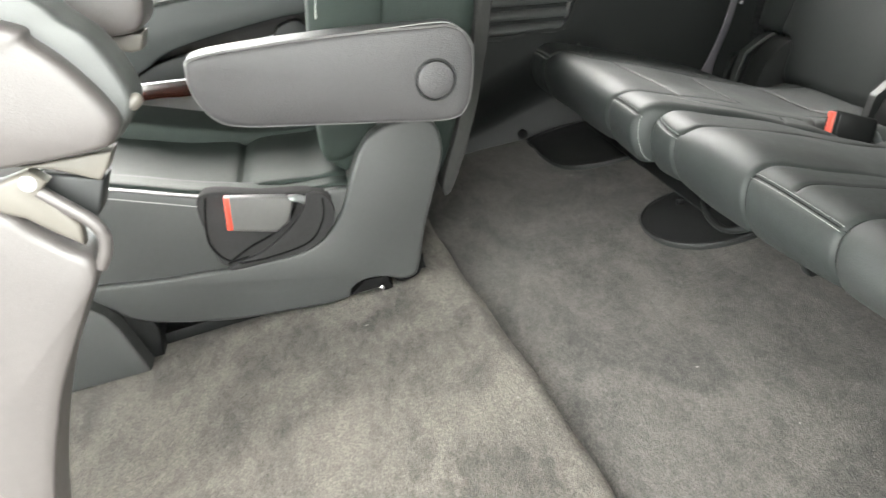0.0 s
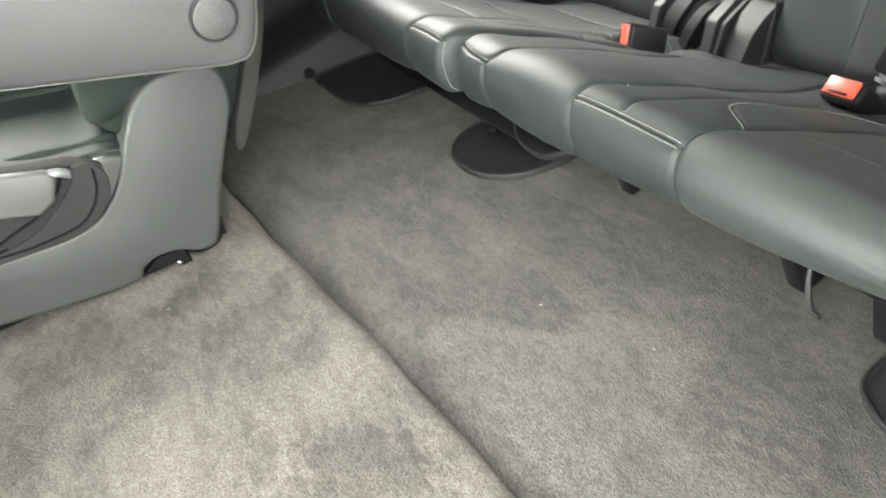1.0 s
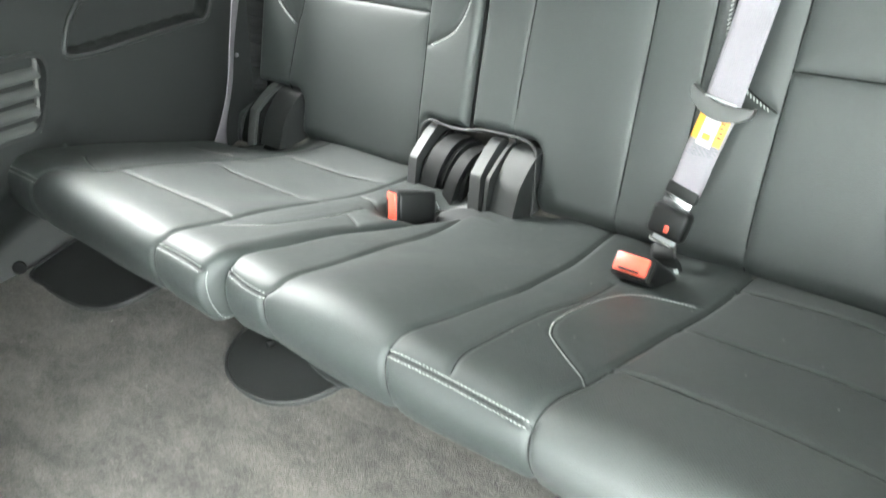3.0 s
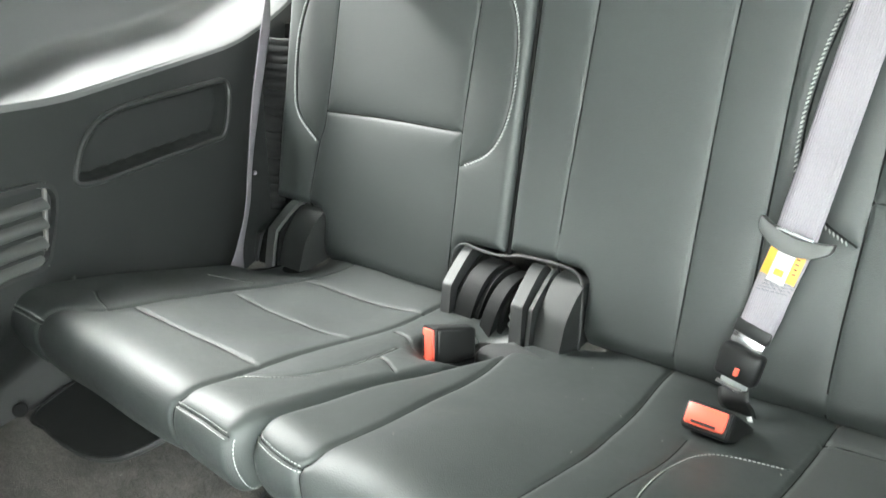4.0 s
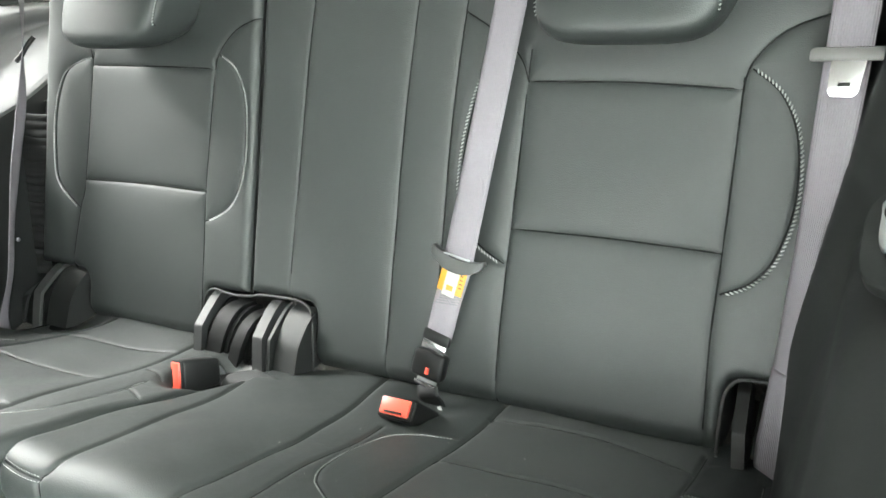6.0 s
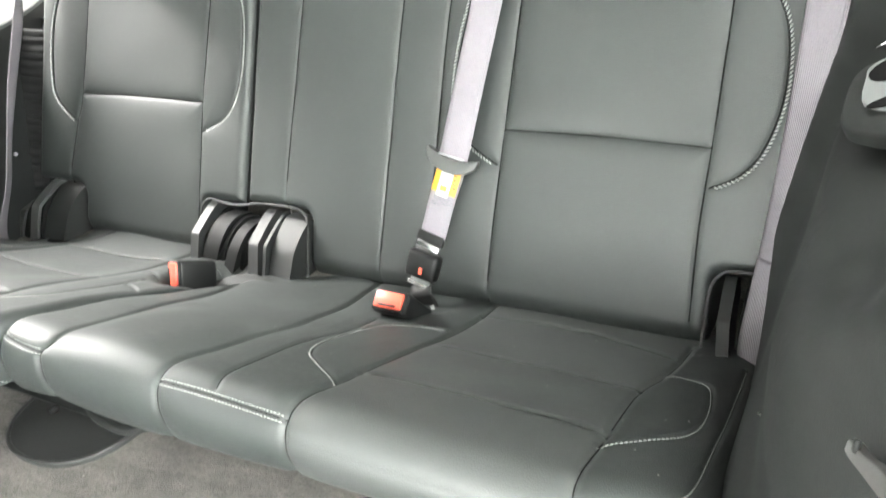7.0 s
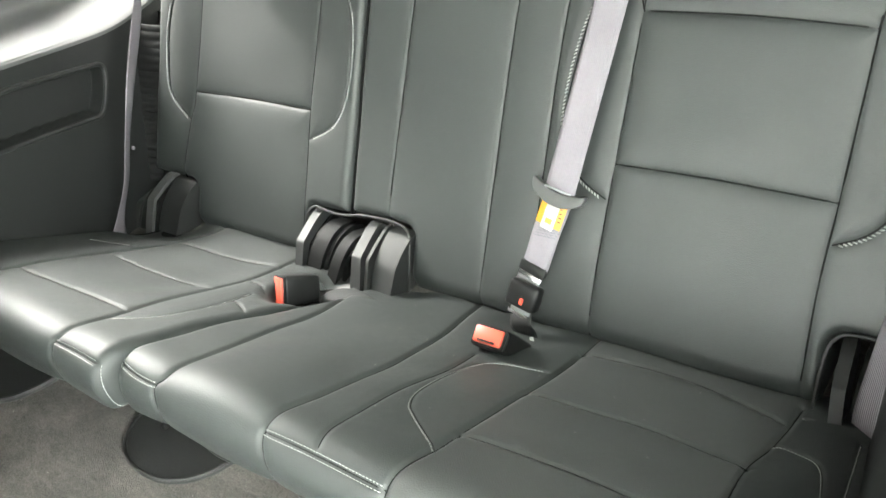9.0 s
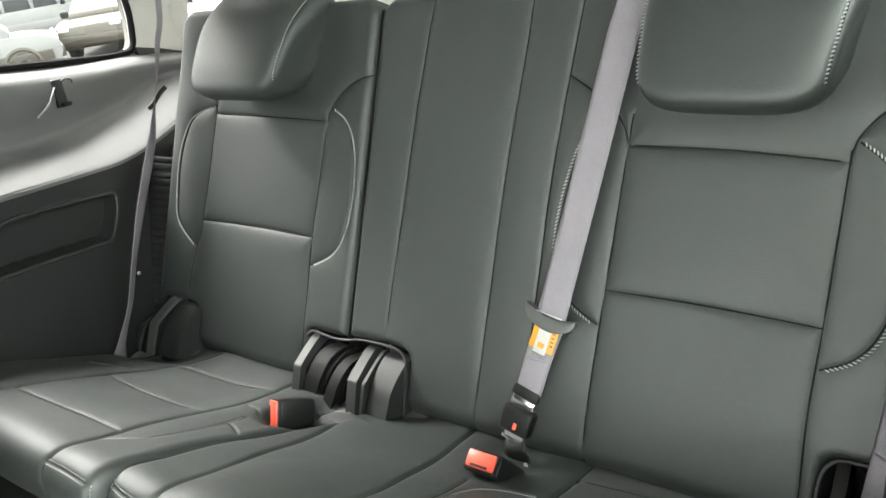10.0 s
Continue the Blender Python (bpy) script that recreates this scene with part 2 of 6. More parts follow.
# ---------------------------------------------------------------- helpers
def link(name, me, material, parent=None, label="", smooth=True):
    if material is not None and len(me.materials) == 0:
        me.materials.append(material)
    if smooth:
        me.polygons.foreach_set("use_smooth", [True] * len(me.polygons))
    ob = new(name, me)
    if parent is not None:
        ob.parent = parent
    if label:
        tagged(ob, label=label)
    return ob


def part(name, bm, material, parent=None, label="", smooth=True, angle=40):
    bmesh.ops.recalc_face_normals(bm, faces=bm.faces[:])
    me = bpy.data.meshes.new(name)
    bm.to_mesh(me)
    bm.free()
    ob = link(name, me, material, parent, label, smooth)
    if smooth:
        me.set_sharp_from_angle(angle=radians(angle))
    return ob


def mesh_from(name, verts, faces, material, parent=None, label="", smooth=True):
    me = bpy.data.meshes.new(name)
    me.from_pydata([tuple(v) for v in verts], [], faces)
    me.update()
    return link(name, me, material, parent, label, smooth)


def thing(name, at, label, category, group="", kind=""):
    e = new(name)
    e.location = at
    e.empty_display_size = 0.05
    tagged(e, label, category, group, kind)
    return e


def under(ob, parent):
    """Parent an object built in world space to a thing, keeping its place."""
    ob.parent = parent
    ob.matrix_parent_inverse = Matrix.Translation(parent.location).inverted()
    return ob


def wpart(name, bm, material, parent, label="", smooth=True, angle=40):
    return under(part(name, bm, material, None, label, smooth, angle), parent)


def wmesh(name, verts, faces, material, parent, label="", smooth=True):
    return under(mesh_from(name, verts, faces, material, None, label, smooth), parent)


def box(size, m=Matrix(), bevel=0.0, seg=2):
    bm = bmesh.new()
    bmesh.ops.create_cube(bm, size=1)
    bmesh.ops.scale(bm, vec=size, verts=bm.verts[:])
    if bevel:
        bmesh.ops.bevel(bm, geom=bm.edges[:], offset=bevel, segments=seg, affect="EDGES", profile=0.5)
    bmesh.ops.transform(bm, matrix=m, verts=bm.verts[:])
    return bm


def cyl(r, depth, m=Matrix(), bevel=0.0, n=40, r2=None):
    bm = bmesh.new()
    bmesh.ops.create_cone(bm, cap_ends=True, segments=n, radius1=r, radius2=r if r2 is None else r2, depth=depth)
    if bevel:
        rim = [e for e in bm.edges if abs(e.verts[0].co.z - e.verts[1].co.z) < 1e-6]
        bmesh.ops.bevel(bm, geom=rim, offset=bevel, segments=2, affect="EDGES", profile=0.5)
    bmesh.ops.transform(bm, matrix=m, verts=bm.verts[:])
    return bm


def join(*bms):
    out = bmesh.new()
    for b in bms:
        me = bpy.data.meshes.new("tmp")
        b.to_mesh(me)
        b.free()
        out.from_mesh(me)
        bpy.data.meshes.remove(me)
    return out


def spline(pts, per=8, closed=False):
    """Catmull-Rom curve through the points."""
    p = [np.array(q, float) for q in pts]
    if len(p) == 2 and not closed:
        return np.array([p[0] + (p[1] - p[0]) * i / per for i in range(per + 1)])
    n = len(p)
    get = (lambda i: p[i % n]) if closed else (lambda i: p[min(max(i, 0), n - 1)])
    out = []
    for i in range(n if closed else n - 1):
        a, b, c, d = get(i - 1), get(i), get(i + 1), get(i + 2)
        for k in range(per):
            t = k / per
            out.append(0.5 * (2 * b + (c - a) * t + (2 * a - 5 * b + 4 * c - d) * t * t + (3 * b - a - 3 * c + d) * t ** 3))
    if not closed:
        out.append(p[-1])
    return np.array(out)


def slab(outline, axis, a, b, bevel=0.006, per=6, seg=3, closed_spline=True):
    """An outline in the two other axes, pulled along axis from a to b, with rounded edges."""
    pts = spline(outline, per, True) if closed_spline else np.array(outline, float)
    bm = bmesh.new()
    ring = []
    for u, v in pts:
        co = [u, v]
        co.insert(axis, a)
        ring.append(bm.verts.new(co))
    f = bm.faces.new(ring)
    ext = bmesh.ops.extrude_face_region(bm, geom=[f])
    mv = [g for g in ext["geom"] if isinstance(g, bmesh.types.BMVert)]
    d = [0, 0, 0]
    d[axis] = b - a
    bmesh.ops.translate(bm, vec=d, verts=mv)
    if bevel:
        rim = [e for e in bm.edges if abs(e.verts[0].co[axis] - e.verts[1].co[axis]) < 1e-6]
        bmesh.ops.bevel(bm, geom=rim, offset=bevel, segments=seg, affect="EDGES", profile=0.5, clamp_overlap=True)
    return bm


def tube(pts, r, n=8, closed=False):
    """A round bar along points."""
    p = [Vector(q) for q in pts]
    bm = bmesh.new()
    rings = []
    up = Vector((0.21, 0.13, 0.97)).normalized()
    for i, q in enumerate(p):
        if closed:
            d = p[(i + 1) % len(p)] - p[i - 1]
        else:
            d = p[min(i + 1, len(p) - 1)] - p[max(i - 1, 0)]
        d.normalize()
        s = d.cross(up)
        s = s.normalized() if s.length > 1e-4 else d.orthogonal().normalized()
        w = s.cross(d)
        rr = r[i] if hasattr(r, "__len__") else r
        rings.append([bm.verts.new(q + (s * math.cos(2 * math.pi * k / n) + w * math.sin(2 * math.pi * k / n)) * rr) for k in range(n)])
    m = len(rings)
    for i in range(m if closed else m - 1):
        a, b = rings[i], rings[(i + 1) % m]
        for k in range(n):
            bm.faces.new((a[k], a[(k + 1) % n], b[(k + 1) % n], b[k]))
    if not closed:
        bm.faces.new(rings[0][::-1])
        bm.faces.new(rings[-1])
    return bm


def strap(name, centre, side, width, thick, material, parent, label=""):
    """A flat woven strap: centre points, side directions, widths."""
    c = [Vector(q) for q in centre]
    nw = 6
    verts, faces, uvs = [], [], []
    run = 0.0
    for i, q in enumerate(c):
        d = (c[min(i + 1, len(c) - 1)] - c[max(i - 1, 0)]).normalized()
        s = Vector(side[i] if isinstance(side, list) else side)
        s = (s - d * s.dot(d)).normalized()
        nrm = s.cross(d)
        w = width[i] if hasattr(width, "__len__") else width
        run += (c[i] - c[i - 1]).length if i else 0
        ring = [(k / nw - 0.5, 0.5) for k in range(nw + 1)] + [(k / nw - 0.5, -0.5) for k in range(nw, -1, -1)]
        for a, b in ring:
            edge = 1 - 0.6 * (abs(a) > 0.49)
            verts.append(q + s * (a * w) + nrm * (b * thick * edge))
            uvs.append((a + 0.5, run / 0.05))
    m = 2 * (nw + 1)
    for i in range(len(c) - 1):
        for k in range(m):
            faces.append((i * m + k, i * m + (k + 1) % m, (i + 1) * m + (k + 1) % m, (i + 1) * m + k))
    faces.append(tuple(range(m))[::-1])
    faces.append(tuple((len(c) - 1) * m + k for k in range(m)))
    me = bpy.data.meshes.new(name)
    me.from_pydata(verts, [], faces)
    lay = me.uv_layers.new(name="UVMap")
    idx = np.zeros(len(me.loops), dtype=np.int32)
    me.loops.foreach_get("vertex_index", idx)
    lay.data.foreach_set("uv", np.array(uvs)[idx].ravel())
    me.update()
    ob = link(name, me, material, None, label)
    return under(ob, parent) if parent is not None else ob


def seam_distance(x, s, polys):
    """Distance of each place of a panel to a set of seam lines."""
    best = np.full(x.shape, 1e3)
    for p in polys:
        for (ax, ay), (bx, by) in zip(p, p[1:]):
            dx, dy = bx - ax, by - ay
            t = np.clip(((x - ax) * dx + (s - ay) * dy) / (dx * dx + dy * dy + 1e-12), 0, 1)
            best = np.minimum(best, np.hypot(x - ax - t * dx, s - ay - t * dy))
    return best


class Skin:
    """An upholstered surface over (x, s): a base shape, pressed-in seams, soft panels and rolled edges."""

    def __init__(self, base, seams, puff=0.005, soft=0.022, extra=None, groove=1.0):
        self.base, self.puff, self.soft, self.extra, self.groove = base, puff, soft, extra, groove
        self.seams = [(spline(p, 6), depth, width) for p, depth, width in seams]

    def height(self, x, s):
        h = np.zeros(x.shape)
        d_all = np.full(x.shape, 1e3)
        for p, depth, width in self.seams:
            d = seam_distance(x, s, [p])
            h -= self.groove * depth * np.exp(-((d / width) ** 2))
            d_all = np.minimum(d_all, d + (0.012 if depth < 0.0019 else 0))
        h += self.puff * (1 - np.exp(-d_all / self.soft))
        if self.extra is not None:
            h += self.extra(x, s)
        return h

    def at(self, x, s, lift=0.0):
        x, s = np.asarray(x, float), np.asarray(s, float)
        p, n = self.base(x, s)
        return p + n * (self.height(x, s) + lift)[..., None]

    def grid(self, name, xs, ss, material, parent, label="", keep=None, region=None, materials=(), skirt=None):
        X, S = np.meshgrid(xs, ss)
        P = self.at(X, S)
        nx, ns = len(xs), len(ss)
        idx = np.arange(nx * ns).reshape(ns, nx)
        q = np.stack([idx[:-1, :-1], idx[:-1, 1:], idx[1:, 1:], idx[1:, :-1]], -1).reshape(-1, 4)
        cx, cs = (X[:-1, :-1] + X[1:, 1:]).ravel() / 2, (S[:-1, :-1] + S[1:, 1:]).ravel() / 2
        if keep is not None:
            k = keep(cx, cs)
            q, cx, cs = q[k], cx[k], cs[k]
        verts = P.reshape(-1, 3)
        if skirt is not None:
            e = np.concatenate([q[:, [0, 1]], q[:, [1, 2]], q[:, [2, 3]], q[:, [3, 0]]])
            key = np.sort(e, 1)
            _, inv, cnt = np.unique(key, axis=0, return_inverse=True, return_counts=True)
            rim = e[cnt[inv.ravel()] == 1]
            base = len(verts)
            verts = np.concatenate([verts, verts + np.array(skirt)])
            q2 = np.stack([rim[:, 1], rim[:, 0], rim[:, 0] + base, rim[:, 1] + base], -1)
            nq = len(q)
            q = np.concatenate([q, q2])
        used, q = np.unique(q, return_inverse=True)
        q = q.reshape(-1, 4)
        verts = verts[used]
        me = bpy.data.meshes.new(name)
        me.vertices.add(len(verts))
        me.vertices.foreach_set("co", verts.ravel())
        me.loops.add(q.size)
        me.loops.foreach_set("vertex_index", q.ravel().astype(np.int32))
        me.polygons.add(len(q))
        me.polygons.foreach_set("loop_start", np.arange(0, q.size, 4, dtype=np.int32))
        for m_ in (material, *materials):
            me.materials.append(m_)
        if region is not None:
            r = np.zeros(len(q), dtype=np.int32)
            r[:len(cx)] = region(cx, cs)
            me.polygons.foreach_set("material_index", r)
        me.update(calc_edges=True)
        me.validate()
        ob = link(name, me, None, None, label)
        me.set_sharp_from_angle(angle=radians(60))
        return under(ob, parent)

    def threads(self, parent, least=0.0019, r=0.0013, sunk=-0.0007):
        """Dark sewing thread sunk in the deeper seams."""
        for p, depth, width in self.seams:
            thin = depth < least
            pos = self.at(p[:, 0], p[:, 1], 0.0003 if thin else -sunk)
            wpart("seam", tube([tuple(q) for q in pos], 0.0007 if thin else r, 6), SEAM, parent, "dark sewn seam")

    def stitches(self, name, path, parent, label="white contrast stitching", step=0.0046, length=0.0033, r=0.0007, lift=0.0007, slant=0.0):
        """Short thread stitches laid along a path of (x, s)."""
        p = spline(path, 24)
        pos = self.at(p[:, 0], p[:, 1], lift)
        nor = self.base(p[:, 0], p[:, 1])[1]
        seg = np.linalg.norm(np.diff(pos, axis=0), axis=1)
        run = np.concatenate([[0], np.cumsum(seg)])
        verts, faces = [], []
        a = 0.0
        while a + length < run[-1]:
            q0 = np.array([np.interp(a, run, pos[:, k]) for k in range(3)])
            q1 = np.array([np.interp(a + length, run, pos[:, k]) for k in range(3)])
            d = (q1 - q0) / (np.linalg.norm(q1 - q0) + 1e-9)
            s_ = np.cross(d, [np.interp(a, run, nor[:, k]) for k in range(3)])
            s_ /= np.linalg.norm(s_) + 1e-9
            if slant:
                mid, way = (q0 + q1) / 2, d * math.cos(slant) + s_ * math.sin(slant)
                s_ = s_ * math.cos(slant) - d * math.sin(slant)
                q0, q1, d = mid - way * length / 2, mid + way * length / 2, way
            w_ = np.cross(s_, d)
            b0 = len(verts)
            for q, rr in ((q0, 0.45), (q0 * 0.72 + q1 * 0.28, 1.0), (q0 * 0.28 + q1 * 0.72, 1.0), (q1, 0.45)):
                for k in range(6):
                    an = math.pi * k / 3
                    verts.append(q + (s_ * math.cos(an) + w_ * math.sin(an)) * r * rr)
            for i in range(3):
                for k in range(6):
                    faces.append((b0 + i * 6 + k, b0 + i * 6 + (k + 1) % 6, b0 + (i + 1) * 6 + (k + 1) % 6, b0 + (i + 1) * 6 + k))
            faces.append(tuple(b0 + k for k in range(5, -1, -1)))
            faces.append(tuple(b0 + 18 + k for k in range(6)))
            a += step
        return wmesh(name, verts, faces, THREAD, parent, label)


def rolled(d, r):
    """How far a rolled edge falls away at a distance d inside the edge."""
    c = np.clip(r - d, 0, r)
    return r - np.sqrt(np.maximum(r * r - c * c, 0))


# ---------------------------------------------------------------- the car's shell
def far_x(y, z, o=0.0):
    """Inner face of the far side trim."""
    return -0.71 - 0.28 * y - 0.08 * z + o


def near_x(y, z):
    """Inner face of the near side trim, flaring out to the door opening."""
    return 0.652 + 0.20 * (z - 0.25) + 0.95 * max(0.0, 0.12 - y) ** 2


def sheet(name, rows, material, parent=None, thick=0.012, out=(0, 0, -1), label="", flip=False):
    """A skin through rows of points, with thickness towards out."""
    nr, nc = len(rows), len(rows[0])
    v = [Vector(p) for r in rows for p in r]
    o = Vector(out) * thick
    verts = v + [p + o for p in v]
    n = nr * nc
    faces = []
    for i in range(nr - 1):
        for j in range(nc - 1):
            a, b, c, d = i * nc + j, i * nc + j + 1, (i + 1) * nc + j + 1, (i + 1) * nc + j
            faces.append((a, b, c, d))
            faces.append((n + d, n + c, n + b, n + a))
    rim = [j for j in range(nc)] + [i * nc + nc - 1 for i in range(1, nr)] + [(nr - 1) * nc + j for j in range(nc - 2, -1, -1)] + [i * nc for i in range(nr - 2, 0, -1)]
    for a, b in zip(rim, rim[1:] + rim[:1]):
        faces.append((b, a, n + a, n + b))
    bm = bmesh.new()
    bv = [bm.verts.new(p) for p in verts]
    for f in faces:
        bm.faces.new([bv[i] for i in f])
    ob = part(name, bm, material, None, label, True, 50)
    return under(ob, parent) if parent is not None else ob


# rear carpet: one sheet, dipping where the front mat's edge lies over it
def mat_edge(x):
    return -0.2985 + 0.066 * x + 0.0025 * math.sin(9 * x + 1) + 0.0015 * math.sin(31 * x)


random.seed(4)
rows = []
ys = [-0.42, -0.36, -0.33] + [-0.315 + 0.012 * i for i in range(22)] + [-0.04 + 0.06 * i for i in range(19)]
for y in ys:
    row = []
    for i in range(61):
        x = -0.98 + 1.86 * i / 60
        d = y - mat_edge(x)
        z = -0.020 + 0.020 * min(max((d + 0.004) / 0.075, 0), 1) ** 0.6 if d < 0.09 else 0.0
        z += 0.0016 * noise.noise((x * 9, y * 9, 0))
        row.append((x, y, z - 0.004))
    rows.append(row)
floor = sheet("floor", rows, CARPET_REAR, None, 0.03)
tagged(floor, "charcoal grey cut-pile carpet with brushed patches", "carpet", kind="structure")

rows = []
for j in range(46):
    row = []
    for i in range(81):
        x = -0.98 + 1.78 * i / 80
        e = mat_edge(x)
        y = e - 1.55 * (j / 45) ** 1.6
        d = e - y
        z = 0.005 - (0.011 * (1 - d / 0.014) ** 2 if d < 0.014 else 0) + 0.0022 * noise.noise((x * 7, y * 7, 3)) + 0.001 * noise.noise((x * 22, y * 22, 5))
        row.append((x, y, z))
    rows.append(row)
front_mat = sheet("floor_mat", rows, CARPET_MAT, None, 0.007)
tagged(front_mat, "grey-brown carpet floor mat with a bound rear edge", "floor mat", kind="structure")
sub = sheet("underfloor", [[(x, y, -0.037) for x in (-1.15, 0.9)] for y in (-2.3, 1.5)], PLASTIC, None, 0.05)
tagged(sub, "dark metal floor pan", "floor pan", kind="structure")

# far side trim: lower panel, sloped ledge, recess, window sill
def ledge_z(y):
    return float(np.interp(y, [-0.4, 0.0, 0.098, 0.18, 0.305, 0.43, 0.56, 0.63, 0.70, 0.755, 0.9, 1.1], [0.50, 0.462, 0.440, 0.419, 0.404, 0.389, 0.375, 0.378, 0.386, 0.396, 0.425, 0.46]))


def hollow_z(y):
    return float(np.interp(y, [-0.4, 0.1, 0.18, 0.286, 0.42, 0.55, 0.607, 0.69, 0.769, 0.85, 1.1], [0.50, 0.458, 0.452, 0.458, 0.436, 0.432, 0.436, 0.443, 0.452, 0.466, 0.46]))


def lip_z(y):
    return float(np.interp(y, [-0.4, 0.32, 0.46, 0.63, 0.73, 0.80, 0.95, 1.1], [0.69, 0.580, 0.556, 0.532, 0.524, 0.519, 0.505, 0.472]))


def sill_z(y):
    return float(np.interp(y, [-0.4, 0.35, 0.57, 0.66, 0.81, 0.95, 1.1], [0.72, 0.607, 0.569, 0.557, 0.540, 0.520, 0.482]))


side = thing("wall_far", (-0.85, 0.3, 0.0), "dark grained plastic rear side trim with a pale lit ledge", "side trim", kind="structure")
POCKET = [(0.151, 0.300), (0.160, 0.322), (0.185, 0.348), (0.225, 0.366), (0.275, 0.368), (0.37, 0.352), (0.47, 0.333), (0.505, 0.324), (0.509, 0.305), (0.490, 0.270), (0.458, 0.238), (0.421, 0.243), (0.34, 0.258), (0.266, 0.271), (0.19, 0.285)]


def inside_poly(px, py, poly):
    c = np.zeros(px.shape, bool)
    j = len(poly) - 1
    for i in range(len(poly)):
        (xi, yi), (xj, yj) = poly[i], poly[j]
        c ^= ((yi > py) != (yj > py)) & (px < (xj - xi) * (py - yi) / (yj - yi + 1e-12) + xi)
        j = i
    return c


pocket_line = spline(POCKET, 6, True)
gy, gt = np.linspace(-0.42, 1.09, 420), np.linspace(0, 1, 220)
GY, GT = np.meshgrid(gy, gt)
LZ = np.array([ledge_z(y) for y in gy])
LZ = np.convolve(np.pad(LZ, 12, mode="edge"), np.ones(25) / 25, "valid")
blur = lambda a: np.convolve(np.pad(a, 14, mode="edge"), np.ones(29) / 29, "valid")
HZ, PZ, SZ = blur(np.array([hollow_z(y) for y in gy])), blur(np.array([lip_z(y) for y in gy])), np.array([sill_z(y) for y in gy])
# the section, from floor to ledge, across the ledge and up the recess to the sill
Zs = np.zeros(GY.shape)
Os = np.zeros(GY.shape)
for i in range(len(gy)):
    zl, zh, zp, zs = LZ[i], HZ[i], PZ[i], SZ[i]
    zh = min(zh, zp - 0.012)
    key_t = [0, 0.60, 0.66, 0.72, 0.80, 0.85, 0.93, 1.0]
    key_z = [-0.02, zl - 0.035, zl - 0.008, zl + 0.27 * (zh - zl), zh, zh + 0.30 * (zp - zh), zp + 0.006, zs + 0.007]
    key_o = [0.0, 0.0, -0.012, -0.050, -0.136, -0.149, -0.140, -0.205]
    sm = spline(list(zip(key_t, key_z, key_o)), 10)
    Zs[:, i] = np.interp(gt, sm[:, 0], sm[:, 1])
    Os[:, i] = np.interp(gt, sm[:, 0], sm[:, 2])
dpk = seam_distance(GY, Zs, [np.vstack([pocket_line, pocket_line[:1]])])
inn = inside_poly(GY, Zs, pocket_line.tolist()) & (GT < 0.6)
Os = np.where(inn, Os - 0.038 * np.clip((dpk - 0.002) / 0.007, 0, 1), Os)
ridge = 0.21 + 0.22 * GY
fall = np.clip((ridge - Zs) / 0.15, 0, 1)
Os = Os - np.clip(0.085 - 0.38 * GY, 0.0, 0.20) * np.clip((0.20 - GY) / 0.12, 0, 1) * fall * fall * (3 - 2 * fall)
Xs = -0.71 - 0.28 * GY - 0.08 * Zs + Os
rowsw = [[(Xs[j, i], GY[j, i], Zs[j, i]) for i in range(len(gy))] for j in range(len(gt))]
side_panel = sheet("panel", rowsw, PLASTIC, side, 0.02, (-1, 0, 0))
# from the ledge up: paler trim, its colour also carrying window light
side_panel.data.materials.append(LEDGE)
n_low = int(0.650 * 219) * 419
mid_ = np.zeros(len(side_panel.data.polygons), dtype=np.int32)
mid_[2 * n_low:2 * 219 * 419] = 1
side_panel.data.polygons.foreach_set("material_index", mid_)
rim_line = [(-0.71 - 0.28 * a - 0.08 * b + 0.0005, a, b) for a, b in pocket_line]
# rim in a lighter grey than the panel, standing in for its reflected highlight
wpart("pocket_rim", tube(rim_line, 0.0048, 10, True), ARMGREY, side, "rounded rim of the storage pocket")

wpart("scuff", box((0.0008, 0.006, 0.012), Matrix.Translation((far_x(0.077, 0.178) + 0.0005, 0.077, 0.178)), 0.0002), SHIELDGREY, side, "pale scuff on the plastic")

# air vent low on the far trim, with tilted slats
vent = thing("air_vent", (far_x(0.05, 0.27), 0.05, 0.27), "black slatted air vent in a satin frame in the side trim", "air vent")


def wall_basis(y, z, o=0.0):
    """Frame on the far trim: x runs rearward, y up, z into the car."""
    ex = Vector((-0.28, 1, 0)).normalized()
    ey = Vector((-0.08, 0, 1)).normalized()
    ez = ey.cross(ex).normalized() * 1.0
    if ez.x < 0:
        ez = -ez
    m = Matrix((ex, ey, ez)).transposed().to_4x4()
    m.translation = Vector((far_x(y, z, o), y, z))
    return m


VB = wall_basis(0.020, 0.274, 0.002)
frame_pts = [(-0.17, -0.014), (-0.028, -0.044), (0.012, -0.054), (0.030, -0.050), (0.046, -0.035), (0.086, 0.020), (0.091, 0.047), (0.075, 0.060), (0.040, 0.069), (-0.17, 0.112)]
ring = spline(frame_pts, 5, True)
inner = (ring - np.array([0.0, 0.008])) * np.array([0.91, 0.86]) + np.array([0.0, 0.008])
bm = bmesh.new()
lo = [bm.verts.new((a, b, -0.004)) for a, b in ring]
hi_ = [bm.verts.new((a * 0.985, b * 0.98, 0.010)) for a, b in ring]
i1 = [bm.verts.new((a, b, 0.011)) for a, b in inner]
i0 = [bm.verts.new((a * 0.985, b * 0.985, -0.016)) for a, b in inner]
for A, B in ((lo, hi_), (hi_, i1), (i1, i0)):
    for k in range(len(A)):
        bm.faces.new((A[k], A[(k + 1) % len(A)], B[(k + 1) % len(B)], B[k]))
bm.transform(VB)
wpart("frame", bm, ARMGREY, vent, "satin grey vent frame")
bm = bmesh.new()
bm.faces.new([bm.verts.new((a * 0.985, b * 0.985, -0.0165)) for a, b in inner])
